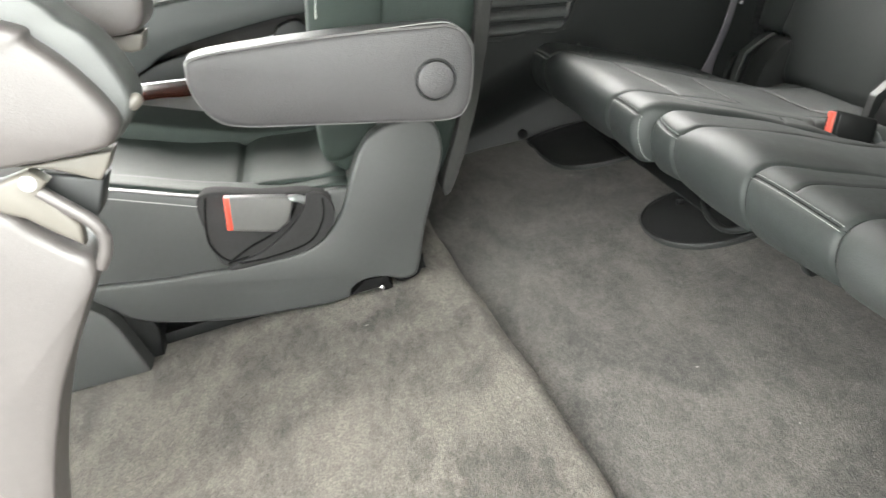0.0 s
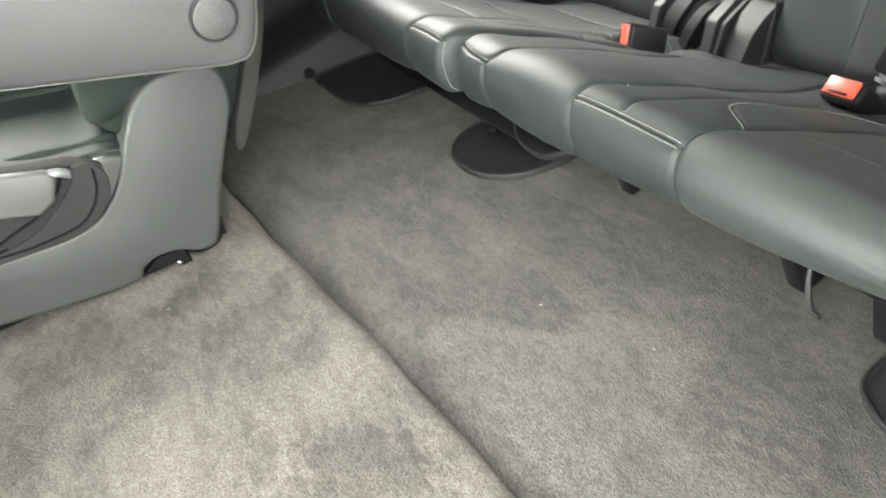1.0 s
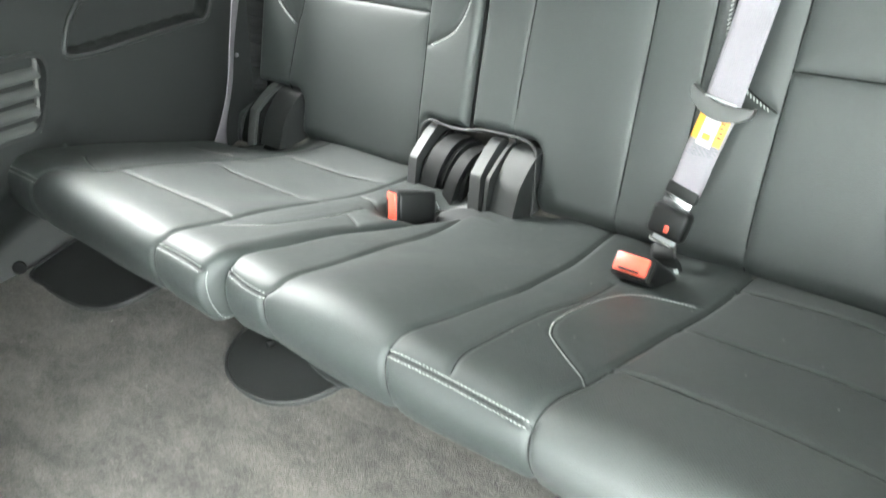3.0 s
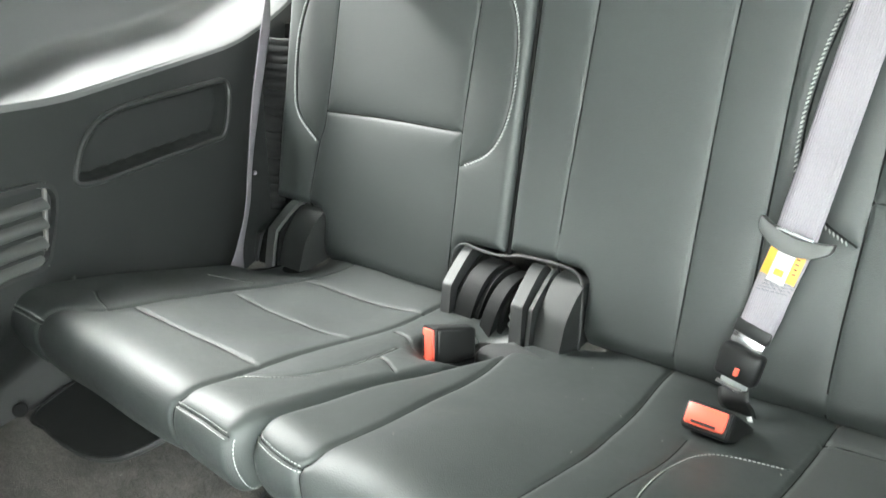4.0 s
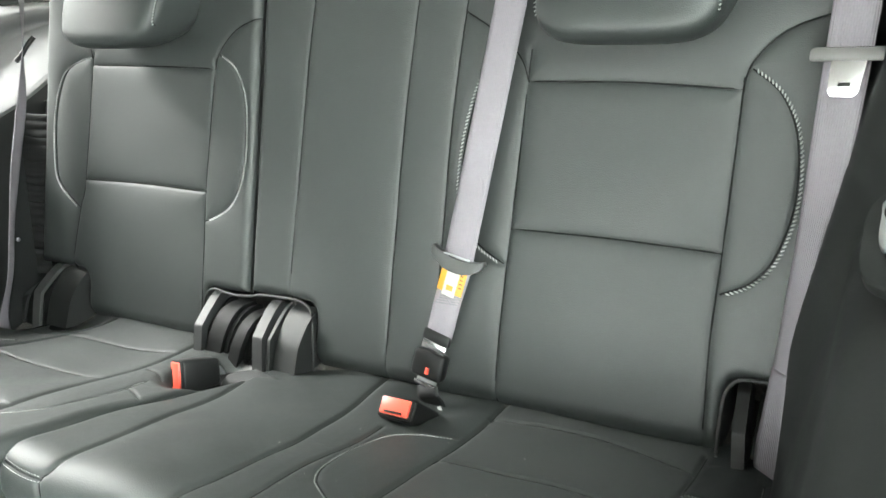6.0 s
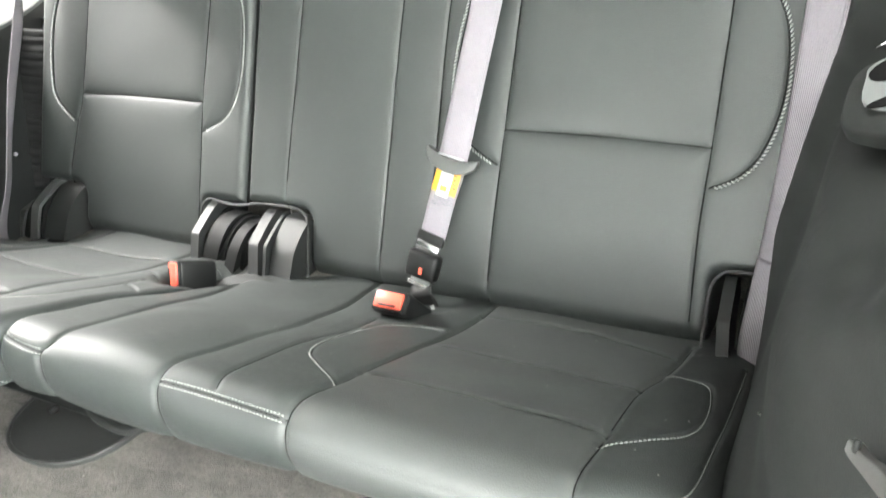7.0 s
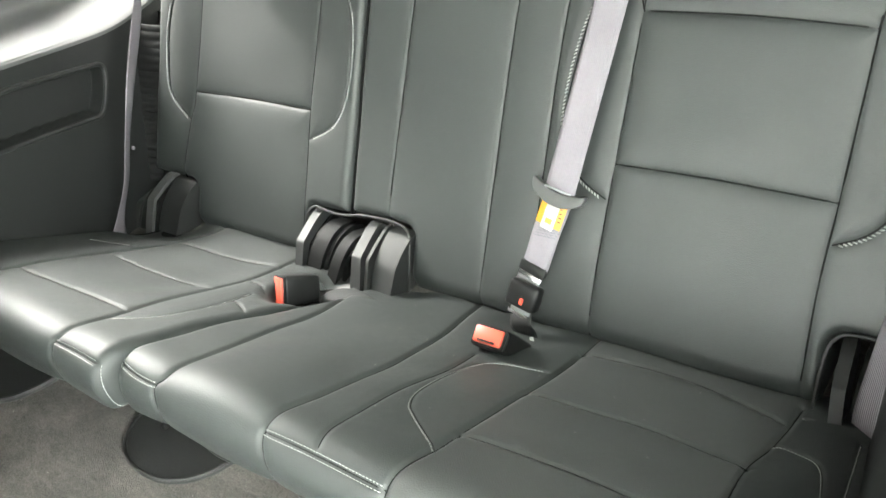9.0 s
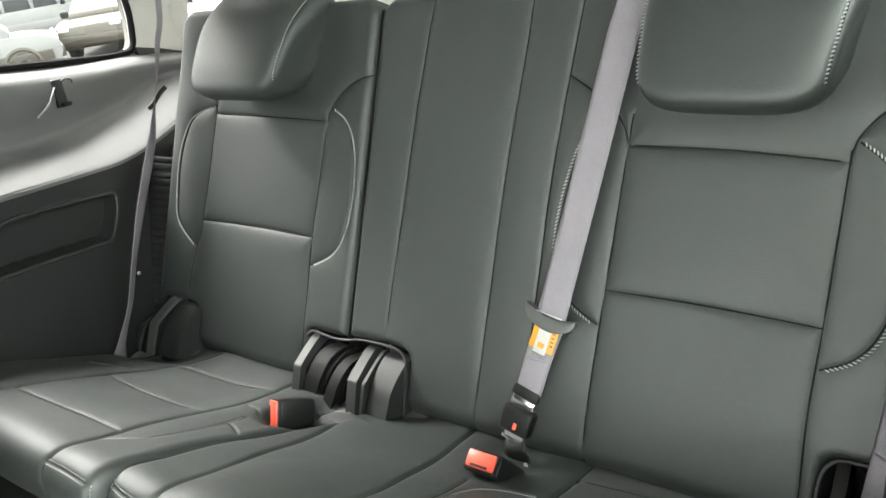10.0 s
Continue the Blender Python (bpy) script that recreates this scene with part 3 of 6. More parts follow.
bm.transform(VB)
wpart("backing", bm, BELLOWS, vent)
for k in range(4):
    yy = -0.043 + 0.0270 * k
    prof = [(yy - 0.004, 0.006), (yy + 0.004, 0.007), (yy + 0.013, 0.001), (yy + 0.018, -0.009), (yy + 0.014, -0.012), (yy + 0.005, -0.005), (yy - 0.003, 0.001)]
    sl = slab([(b_, a_) for a_, b_ in prof], 1, -0.15, 0.030 + 0.014 * k, 0.0012, per=4)
    for v in sl.verts:
        v.co = Vector((v.co.y, v.co.z - 0.21 * v.co.y, v.co.x))
    sl.transform(VB)
    wpart("slat", sl, SHIELDGREY, vent)
wpart("divider", box((0.006, 0.092, 0.012), VB @ pose(0.060, 0.008, -0.002, 0, 0, -27), 0.002), GREYPLASTIC, vent)

# screw plug at the foot of the trim
plug = thing("trim_clip", (-0.79, -0.065, 0.012), "small black push clip at the foot of the trim", "clip")
wpart("head", cyl(0.011, 0.008, pose(-0.788, -0.065, 0.012, 0, 70, -14), 0.002, 20), BELLOWS, plug)

# far window: dark seal, glass and pale pillar trim
win = thing("window_1", (-1.03, 0.44, 0.60), "rear quarter window with a black rubber seal", "window", kind="structure")


def on_glass(y, z, o=0.0):
    return Vector((-0.71 - 0.28 * y - 0.08 * z - 0.206 + o, y, z))


wpts = [(-0.20, sill_z(-0.2) + 0.012), (0.3, sill_z(0.3) + 0.010), (0.70, sill_z(0.70) + 0.010), (0.81, sill_z(0.81) + 0.010), (0.850, 0.556), (0.868, 0.590), (0.880, 0.665), (0.86, 0.80), (0.80, 0.95), (0.74, 1.0), (0.2, 1.02), (-0.2, 1.02)]
wl_ = spline(wpts, 6, True)
loop = [on_glass(a, b, 0.006) for a, b in wl_]
wpart("seal", tube(loop, 0.0085, 8, True), BELLOWS, win, "black rubber window seal")
bm = bmesh.new()
bm.faces.new([bm.verts.new(on_glass(a, b, -0.012)) for a, b in wl_])
pane = wpart("pane", bm, GLASS, win, "tinted side glass", False)
pane.visible_shadow = False

# upper side trim round the window, and the pillars
def upper_ring():
    outer = [(-0.42, sill_z(-0.42) + 0.004), (0.3, sill_z(0.3) + 0.004), (0.70, sill_z(0.70) + 0.004), (0.845, 0.546), (0.94, 0.528), (1.07, 0.486), (1.10, 0.60), (1.07, 0.85), (1.02, 1.10), (0.70, 1.14), (0.2, 1.14), (-0.42, 1.14)]
    o_ = spline(outer, 6, True)
    bm_ = bmesh.new()
    A = [bm_.verts.new(on_glass(a, b, 0.002 + 0.02 * (b > 0.63))) for a, b in o_]
    B = [bm_.verts.new(on_glass(a, b, 0.0)) for a, b in wl_]
    C = [bm_.verts.new(on_glass(a, b, -0.030)) for a, b in wl_]
    D = [bm_.verts.new(on_glass(a, b, -0.030)) for a, b in o_]
    for P_, Q_ in ((A, B), (B, C), (C, D), (D, A)):
        for k in range(len(P_)):
            bm_.faces.new((P_[k], P_[(k + 1) % len(P_)], Q_[(k + 1) % len(Q_)], Q_[k]))
    return bm_


ut = part("trim_upper_far", upper_ring(), PILLAR, None, "", True, 50)
tagged(ut, "pale grey pillar and window surround trim", "pillar trim", kind="structure")
cap = [on_glass(0.855, 0.545, 0.006), on_glass(0.94, 0.523, 0.010), on_glass(1.08, 0.478, 0.012)]
shelf = sheet("trim_shelf_far", [[p + Vector((0.012, 0, 0.012)), p + Vector((0.016, 0, -0.006)), p + Vector((0.012, 0.0, -0.016))] for p in cap], PLASTIC, None, 0.05, (-1, 0, 0))
tagged(shelf, "dark plastic trim edge below the pale pillar", "side trim", kind="structure")

# garment hook with a small wire catch on the far recess
hk = thing("belt_hook", (far_x(0.556, 0.52, -0.165), 0.556, 0.52), "dark grey plastic hook with a thin wire catch", "hook")
HB = wall_basis(0.552, 0.523, -0.140)
wpart("body", box((0.028, 0.060, 0.010), HB @ pose(0, 0, 0, 0, 0, -4), 0.003), PLASTIC, hk)
wpart("lip", box((0.024, 0.010, 0.016), HB @ pose(0.002, -0.025, 0.006, 0, 0, -4), 0.003), BLACK, hk)
wpart("wire", tube([HB @ Vector(p) for p in spline([(-0.012, 0.016, 0.006), (-0.032, 0.002, 0.012), (-0.052, -0.014, 0.014), (-0.088, -0.030, 0.012)], 6)], 0.0022, 6), SATIN, hk, "thin grey wire catch")
wpart("loop", tube([HB @ Vector(p) for p in spline([(0.008, 0.022, 0.006), (0.022, 0.026, 0.010), (0.036, 0.020, 0.010), (0.040, 0.014, 0.006)], 6)], 0.0016, 6), PLASTIC, hk)

# black pleated cover behind the far backrest
bel = thing("pleated_cover", (-0.90, 0.58, 0.0), "matt black pleated cloth cover beside the backrest", "cover")
rows = []
for k in range(121):
    u = -0.04 + 0.44 * k / 120
    y0, z0 = 0.485 + 0.418 * u, 0.908 * u
    w = 0.010 * abs(math.sin(math.pi * u / 0.028))
    rows.append([(x, y0 + 0.045 - w + 0.02 * i, z0 - 0.4 * w) for i, x in enumerate((-1.0, -0.95, -0.90, -0.86, -0.82))])
sheet("folds", rows, RUBBER, bel, 0.01, (0, 1, 0))

# near side trim
wn_ = thing("wall_near", (0.70, 0.3, 0.0), "dark green-black grained plastic side trim with cup holder", "side trim", kind="structure")
def near_surface(y, z, o_=0.0):
    """Inner face of the near trim, hugging the belt at the rear and bowed by the door."""
    k0 = 0.34 + 0.12 * min(max((z - 0.31) / 0.06, 0.0), 1.0)
    k1, k2 = min(max((y - k0) / 0.14, 0.0), 1.0), min(max((y + 0.04) / 0.16, 0.0), 1.0)
    k1, k2 = k1 * k1 * (3 - 2 * k1), k2 * k2 * (3 - 2 * k2)
    x = near_x(y, min(z, 0.30)) + o_ * (0.35 + 0.65 * k2)
    x += (float(np.interp(z, [0, 0.195, 0.40, 0.49, 0.68], [0.602, 0.609, 0.650, 0.670, 0.700])) - x) * k1
    k3 = min(max((y - 0.64) / 0.14, 0.0), 1.0)
    x = max(x - 0.035 * k3 * k3 * (3 - 2 * k3), min(x, 0.636))
    x += 0.010 * math.exp(-((z - 0.24 - 0.25 * (y - 0.1)) / 0.06) ** 2) * math.exp(-((y - 0.05) / 0.16) ** 2)
    return x


sec = spline([(0.0, -0.03), (0.0, 0.12), (0.0, 0.25), (0.001, 0.315), (0.012, 0.358), (0.040, 0.388), (0.085, 0.408), (0.125, 0.428), (0.150, 0.470), (0.158, 0.54), (0.165, 0.62), (0.18, 0.68)], 6)
rows = []
for o_, z in sec:
    row = []
    for i in range(150):
        y = -0.27 + 1.28 * i / 149
        x = near_surface(y, z, o_)
        row.append((x, y, z + (0.03 * max(0.0, 0.10 - y) if z > 0.33 else 0.0)))
    rows.append(row)
rows.append([(0.86, p[1], 0.70) for p in rows[-1]])
sheet("panel", rows, TRIM, wn_, 0.02, (1, 0, 0))
jn = [[(near_x(-0.27, min(z, 0.30)) + 0.004 * i * i + 0.002, -0.27 - 0.004 * i, z) for i in range(6)] for z in [-0.03 + 0.06 * k for k in range(12)]]
sheet("jamb", jn, GREYPLASTIC, wn_, 0.02, (1, 0, 0))
scuff = wpart("scuff", tube([(near_surface(y, z) - 0.0006, y, z) for y, z in ((0.105, 0.232), (0.095, 0.241), (0.082, 0.250), (0.07, 0.262))], 0.0007, 6), GREYPLASTIC, wn_, "pale scratch in the plastic")

cup = thing("cup_holder", (0.72, 0.33, 0.41), "satin silver cup holder insert in the side ledge", "cup holder")
CB = Matrix((Vector((1, 0, 0.42)).normalized(), Vector((0, 1, 0)), Vector((-0.42, 0, 1)).normalized())).transposed().to_4x4()
CB.translation = Vector((0.680, 0.350, 0.402))
pl = slab([(0.000, -0.062), (-0.004, 0.020), (0.002, 0.068), (0.030, 0.085), (0.125, 0.085), (0.128, -0.13), (0.055, -0.128), (0.020, -0.100)], 2, -0.010, 0.0035, 0.003)
pl.transform(CB)
wpart("bezel", pl, TRIM, cup)
pl = slab([(0.012, 0.030), (0.014, -0.028), (0.026, -0.056), (0.050, -0.076), (0.108, -0.088), (0.110, 0.068), (0.032, 0.070), (0.013, 0.056)], 2, -0.02, 0.0072, 0.002)
pl.transform(CB)
wpart("insert", pl, SATIN, cup, "satin silver insert")
for cx_, cy_, ra, rb in ((0.047, 0.030, 0.032, 0.036), (0.047, -0.056, 0.026, 0.012)):
    w_ = slab([(cx_ + ra * math.cos(t * math.pi / 6), cy_ + rb * math.sin(t * math.pi / 6)) for t in range(12)], 2, 0.0073, 0.0084, 0)
    w_.transform(CB)
    wpart("well", w_, BELLOWS, cup, "dark cup well")
keys = thing("key_ring", (0.71, 0.46, 0.41), "bright metal key ring and keys on the side ledge", "keys")
KB = CB @ pose(0.036, 0.108, 0.006)
wpart("ring", tube([KB @ Vector((0.012 * math.cos(t * 0.3142), 0.012 * math.sin(t * 0.3142), 0.002 * math.sin(t))) for t in range(20)], 0.0018, 6, True), STEEL, keys)
wpart("fob", box((0.030, 0.018, 0.012), KB @ pose(0.022, 0.008, 0.006, 0, 10, 24), 0.004), BLACK, keys)
wpart("key", box((0.036, 0.009, 0.002), KB @ pose(0.016, -0.010, 0.004, 15, 0, -20), 0.0006), STEEL, keys)
wpart("key", box((0.032, 0.010, 0.002), KB @ pose(-0.004, -0.004, 0.007, -18, 0, 40), 0.0006), STEEL, keys)
lat = thing("striker_lever", (0.72, -0.15, 0.445), "worn grey metal lever end on the door side of the trim", "lever")
LB = Matrix.Translation((0.736, -0.148, 0.436)) @ Matrix((Vector((0.16, -0.81, 0.56)).normalized(), Vector((0.05, 0.57, 0.82)).normalized(), Vector((-1, -0.1, 0.14)).normalized())).transposed().to_4x4()
arm_ = slab([(-0.043, -0.003), (-0.045, 0.001), (-0.039, 0.004), (-0.010, 0.003), (0.05, 0.004), (0.055, -0.004), (0.0, -0.004)], 2, -0.003, 0.003, 0.0012)
arm_.transform(LB)
wpart("arm", arm_, GREYPLASTIC, lat, "worn pale grey lever end")
wpart("notch", box((0.006, 0.006, 0.003), LB @ pose(-0.018, 0.004, 0.003), 0.001), BLACK, lat)
wpart("boss", cyl(0.005, 0.030, LB @ pose(0.030, 0.0, -0.016), 0.0015, 24), PLASTIC, lat)

# near upper side with the quarter window, roof, rear and front closures
def wall_with_hole(name, axis, at_, thick, lo_, hi_2, hole, material):
    """A flat wall at one axis, with one opening through it."""
    (a0, b0), (a1, b1), (h0, k0), (h1, k1) = lo_, hi_2, hole[0], hole[1]
    parts = []
    for (pa, pb, qa, qb) in ((a0, b0, a1, k0), (a0, k1, a1, b1), (a0, k0, h0, k1), (h1, k0, a1, k1)):
        if qa - pa < 1e-4 or qb - pb < 1e-4:
            continue
        c = [(pa + qa) / 2, (pb + qb) / 2]
        s = [qa - pa, qb - pb]
        c.insert(axis, at_)
        s.insert(axis, thick)
        parts.append(box(s, Matrix.Translation(c)))
    return part(name, join(*parts), material, None, "", False)


w = wall_with_hole("wall_upper_near", 0, 0.84, 0.04, (-0.26, 0.60), (1.35, 1.16), ((-0.08, 0.61), (0.96, 1.07)), PILLAR)
tagged(w, "pale grey upper side trim with a quarter window", "side trim", kind="structure")
w = wall_with_hole("wall_rear", 1, 1.36, 0.04, (-1.55, -0.05), (0.9, 1.16), ((-0.85, 0.62), (0.65, 1.06)), PILLAR)
tagged(w, "pale grey tailgate trim with the rear window", "tailgate", kind="structure")
for nm, cx_, sz_, pane_, say in (("window_2", (0.84, 0.44, 0.84), (0.006, 1.06, 0.48), SIDEGLASS, "lightly tinted quarter window glass"), ("window_3", (-0.10, 1.36, 0.84), (1.52, 0.006, 0.46), REARGLASS, "dark tinted rear window glass")):
    wp = part(nm, box(sz_, Matrix.Translation(cx_), 0.001), pane_)
    tagged(wp, say, "window", kind="structure")
w = wall_with_hole("wall_front", 1, -2.25, 0.04, (-1.15, -0.05), (0.95, 1.16), ((-0.85, 0.45), (0.75, 1.06)), PLASTIC)
tagged(w, "dark dashboard end of the cabin", "dashboard", kind="structure")
w = wall_with_hole("wall_far_door", 0, -0.90, 0.06, (-2.25, -0.05), (-0.30, 1.14), ((-2.1, 0.58), (-0.40, 1.04)), PLASTIC)
tagged(w, "dark far side door shell with its window", "door", kind="structure")
w = wall_with_hole("wall_near_front", 0, 0.84, 0.05, (-2.25, -0.05), (-1.25, 1.16), ((-2.1, 0.55), (-1.35, 1.04)), PLASTIC)
tagged(w, "dark near side front door shell", "door", kind="structure")
rows = [[(x, y, 1.13 + 0.05 * math.cos(x * 1.5) - 0.03 * max(0, y)) for x in [-1.25 + 0.107 * i for i in range(21)]] for y in [-2.3 + 0.3 * k for k in range(13)]]
ceil = sheet("ceiling", rows, HEADLINER, None, 0.04, (0, 0, 1))
tagged(ceil, "light grey cloth headliner", "headliner", kind="structure")
sillp = part("door_sill", box((0.10, 1.02, 0.05), pose(0.845, -0.76, -0.01), 0.012), GREYPLASTIC)
tagged(sillp, "grey plastic door sill at the open doorway", "door sill", kind="structure")

for nm, xx in (("near", 0.765), ("far", -1.36)):
    dp = part("trim_rear_pillar_" + nm, box((0.24, 0.07, 1.22), pose(xx, 1.06, 0.53), 0.03, 3), PILLAR)
    tagged(dp, "pale grey rear pillar trim", "pillar trim", kind="structure")

# far second-row door trim seen past the captain's chair
dt = thing("door_1", (-0.80, -0.65, 0.1), "dark door trim with padded armrest and wood veneer strip", "door", kind="structure")
rows = []
for k in range(60):
    z = -0.02 + 0.60 * k / 59
    o_ = 0.03 * math.exp(-((z - 0.40) / 0.035) ** 2) - 0.03 * math.exp(-((z - 0.345) / 0.02) ** 2) + 0.015 * math.exp(-((z - 0.10) / 0.08) ** 2)
    rows.append([(-0.80 + o_, -1.5 + 0.03 * i, z) for i in range(44)])
sheet("panel", rows, GREYPLASTIC, dt, 0.04, (-1, 0, 0))
wpart("armrest", slab([(-1.15, 0.40), (-1.10, 0.445), (-0.80, 0.462), (-0.55, 0.452), (-0.40, 0.405), (-0.43, 0.382), (-0.52, 0.385), (-0.70, 0.378), (-0.80, 0.350), (-1.10, 0.350)], 0, -0.80, -0.735, 0.014), LEATHER, dt, "black padded leather armrest")
wpart("pocket", slab([(-0.80, 0.332), (-0.74, 0.358), (-0.62, 0.356), (-0.53, 0.345), (-0.50, 0.366), (-0.46, 0.368), (-0.45, 0.330), (-0.60, 0.318), (-0.75, 0.318)], 0, -0.80, -0.765, 0.006), PLASTIC, dt)
wpart("veneer", slab([(-1.2, 0.300), (-1.2, 0.338), (-0.82, 0.332), (-0.66, 0.310), (-0.64, 0.296), (-0.70, 0.284), (-0.82, 0.300)], 0, -0.80, -0.758, 0.006), WOOD, dt, "glossy dark red wood veneer strip")
wpart("chrome_strip", tube([(-0.757, y, z) for y, z in ((-1.2, 0.342), (-0.95, 0.340), (-0.82, 0.336), (-0.70, 0.318), (-0.64, 0.300))], 0.0028, 8), STEEL, dt, "thin bright metal strip")


# ---------------------------------------------------------------- third-row bench
PROFILE = [(0.10, 0.100), (0.05, 0.102), (0.016, 0.107), (-0.004, 0.115), (-0.012, 0.135), (-0.013, 0.160), (-0.005, 0.181), (0.012, 0.191), (0.036, 0.189), (0.086, 0.168), (0.157, 0.138), (0.25, 0.092), (0.356, 0.042), (0.45, 0.008), (0.53, -0.012), (0.60, -0.03)]
_pp = spline(PROFILE, 20)
_run = np.concatenate([[0], np.cumsum(np.linalg.norm(np.diff(_pp, axis=0), axis=1))])
_s0 = _run[np.argmin(np.hypot(_pp[:, 0] - 0.0005, _pp[:, 1] - 0.186))]
_run = _run - _s0
_tan = np.gradient(_pp, axis=0)
_tan /= np.linalg.norm(_tan, axis=1)[:, None]


def along(y):
    """Run along the cushion's top for a place y behind its front."""
    top = _run >= 0
    return float(np.interp(y, _pp[top, 0], _run[top]))


def cushion_base(dy, dz, x0, x1, corner0, corner1):
    def base(x, s):
        y, z = np.interp(s, _run, _pp[:, 0]), np.interp(s, _run, _pp[:, 1])
        ty, tz = np.interp(s, _run, _tan[:, 0]), np.interp(s, _run, _tan[:, 1])
        l_ = np.hypot(ty, tz)
        ny, nz = -tz / l_, ty / l_
        front = np.clip(1 - (s - 0.0) / 0.12, 0, 1) ** 2
        front = front * front * (3 - 2 * front)
        cut_ = 0
        if corner0:
            cut_ = cut_ + rolled(x - x0, corner0)
        if corner1:
            cut_ = cut_ + rolled(x1 - x, corner1)
        # the front face grows shorter towards the door
        rise = np.interp(x, [0.05, 0.25, 0.45, 0.55], [0.0, 0.008, 0.024, 0.038])
        z = z + rise * np.clip((-0.018 - s) / 0.045, 0, 1) * np.clip((s - _run[0]) / 0.03, 0, 1)
        p = np.stack([x, y + dy + cut_ * front, z + dz], -1)
        return p, np.stack([np.zeros_like(x), ny, nz], -1)
    return base


def T(*pts):
    """Seam points given as (x, y on the cushion's top) to (x, run)."""
    return [(x, along(y)) for x, y in pts]


def cushion(name, x0, x1, dy, dz, seams, parent, label, r=0.022, corner0=0.03, corner1=0.03, region=None, dips=None, step=0.0022, s_end=0.56):
    def extra(x, s):
        d = np.minimum(x - x0, x1 - x)
        h = -rolled(d, r)
        return h + (dips(x, s) if dips is not None else 0)
    sk = Skin(cushion_base(dy, dz, x0, x1, corner0, corner1), seams, 0.0034, 0.018, extra)
    xs = np.linspace(x0, x1, int((x1 - x0) / step) + 1)
    e_ = np.array([0.0003, 0.001, 0.002])
    xs = np.unique(np.concatenate([xs, x0 + e_, x1 - e_]))
    ss = np.linspace(_run[0] + 0.002, s_end, int((s_end - _run[0]) / step) + 1)
    sk.ob = sk.grid(name, xs, ss, LEATHER, parent, label, region=region, materials=(PERF,))
    sk.threads(sk.ob, r=0.0010, sunk=0.0001)
    # end caps close the sides under the rolled edge
    for x in (x0, x1):
        sp = np.linspace(_run[0] + 0.002, s_end, 60)
        ring_ = sk.at(np.full(60, x), sp)
        bm_ = bmesh.new()
        bm_.faces.new([bm_.verts.new(p) for p in ring_] + [bm_.verts.new((x, ring_[-1][1], ring_[-1][2] - 0.10)), bm_.verts.new((x, 0.10, ring_[0][2] - 0.003))])
        bmesh.ops.triangulate(bm_, faces=bm_.faces[:])
        wpart("end_panel", bm_, LEATHER, parent)
    bm_ = bmesh.new()
    q = [(x0 + 0.01, 0.05, 0.103 + dz), (x1 - 0.01, 0.05, 0.103 + dz), (x1 - 0.01, 0.55, -0.035), (x0 + 0.01, 0.55, -0.035)]
    bm_.faces.new([bm_.verts.new(p) for p in q])
    wpart("underside", bm_, BELLOWS, parent)
    return sk


# near two-place cushion
near_seat = thing("bench_seat", (0.21, 0.25, 0.0), "black leather two-place bench seat with white stitching", "car seat", "third-row seats")
SB = -0.088
sA = [(-0.112, SB), (-0.112, -0.03), (-0.113, -0.006)] + T((-0.101, 0.020), (-0.108, 0.125), (-0.146, 0.285), (-0.178, 0.375), (-0.19, 0.44))
sB = [(0.081, SB), (0.081, -0.03), (0.078, 0.002)] + T((0.077, 0.031), (0.075, 0.159), (0.052, 0.288), (0.018, 0.436), (0.01, 0.50))
sC = T((0.153, 0.010), (0.143, 0.048), (0.135, 0.129), (0.126, 0.262), (0.115, 0.33))
front_seam = [(0.078, 0.001), (0.150, 0.002), (0.249, 0.000)]
front_seam_a = [(-0.196, 0.004), (-0.152, -0.004), (-0.113, -0.006)]
insL = [(0.251, SB), (0.251, -0.03), (0.250, 0.001)] + T((0.250, 0.027), (0.252, 0.081), (0.249, 0.133), (0.236, 0.281), (0.224, 0.437), (0.222, 0.50))
white = T((0.251, 0.079), (0.191, 0.119), (0.166, 0.141), (0.149, 0.180), (0.136, 0.262), (0.150, 0.320), (0.219, 0.350))
ins1 = T((0.250, 0.120), (0.392, 0.138), (0.526, 0.119))
ins2 = T((0.240, 0.270), (0.382, 0.301), (0.511, 0.279))
ins3 = T((0.222, 0.440), (0.381, 0.452), (0.512, 0.419))
insR = [(0.539, SB), (0.539, -0.03), (0.537, 0.001)] + T((0.534, 0.028), (0.526, 0.120), (0.508, 0.274), (0.514, 0.358), (0.518, 0.47))
wR = T((0.527, 0.092), (0.555, 0.114), (0.583, 0.143), (0.593, 0.178), (0.592, 0.225), (0.585, 0.275), (0.571, 0.330), (0.549, 0.350), (0.514, 0.360))
wF = [(0.537, 0.003)] + T((0.573, 0.011), (0.603, 0.020), (0.616, 0.036), (0.620, 0.062), (0.618, 0.119), (0.612, 0.217), (0.602, 0.338), (0.596, 0.42))


def near_dips(x, s):
    y_ = np.interp(s, _run, _pp[:, 0])
    g = lambda cx, cy, rx, ry: np.exp(-(((x - cx) / rx) ** 2 + ((y_ - cy) / ry) ** 2) ** 2)
    h = -0.008 * g(0.118, 0.445, 0.060, 0.050) - 0.008 * g(-0.15, 0.50, 0.08, 0.07)
    h = h + 0.006 * g(-0.02, 0.10, 0.075, 0.10) - 0.006 * g(0.39, 0.26, 0.11, 0.16)
    h = h + 0.004 * np.exp(-((x - 0.575) / 0.03) ** 2) * np.clip((y_ - 0.02) * 20, 0, 1)
    h = h + 0.0012 * np.sin(x * 23 + 2 * np.sin(y_ * 14)) * np.sin(y_ * 17 + 1)
    return h


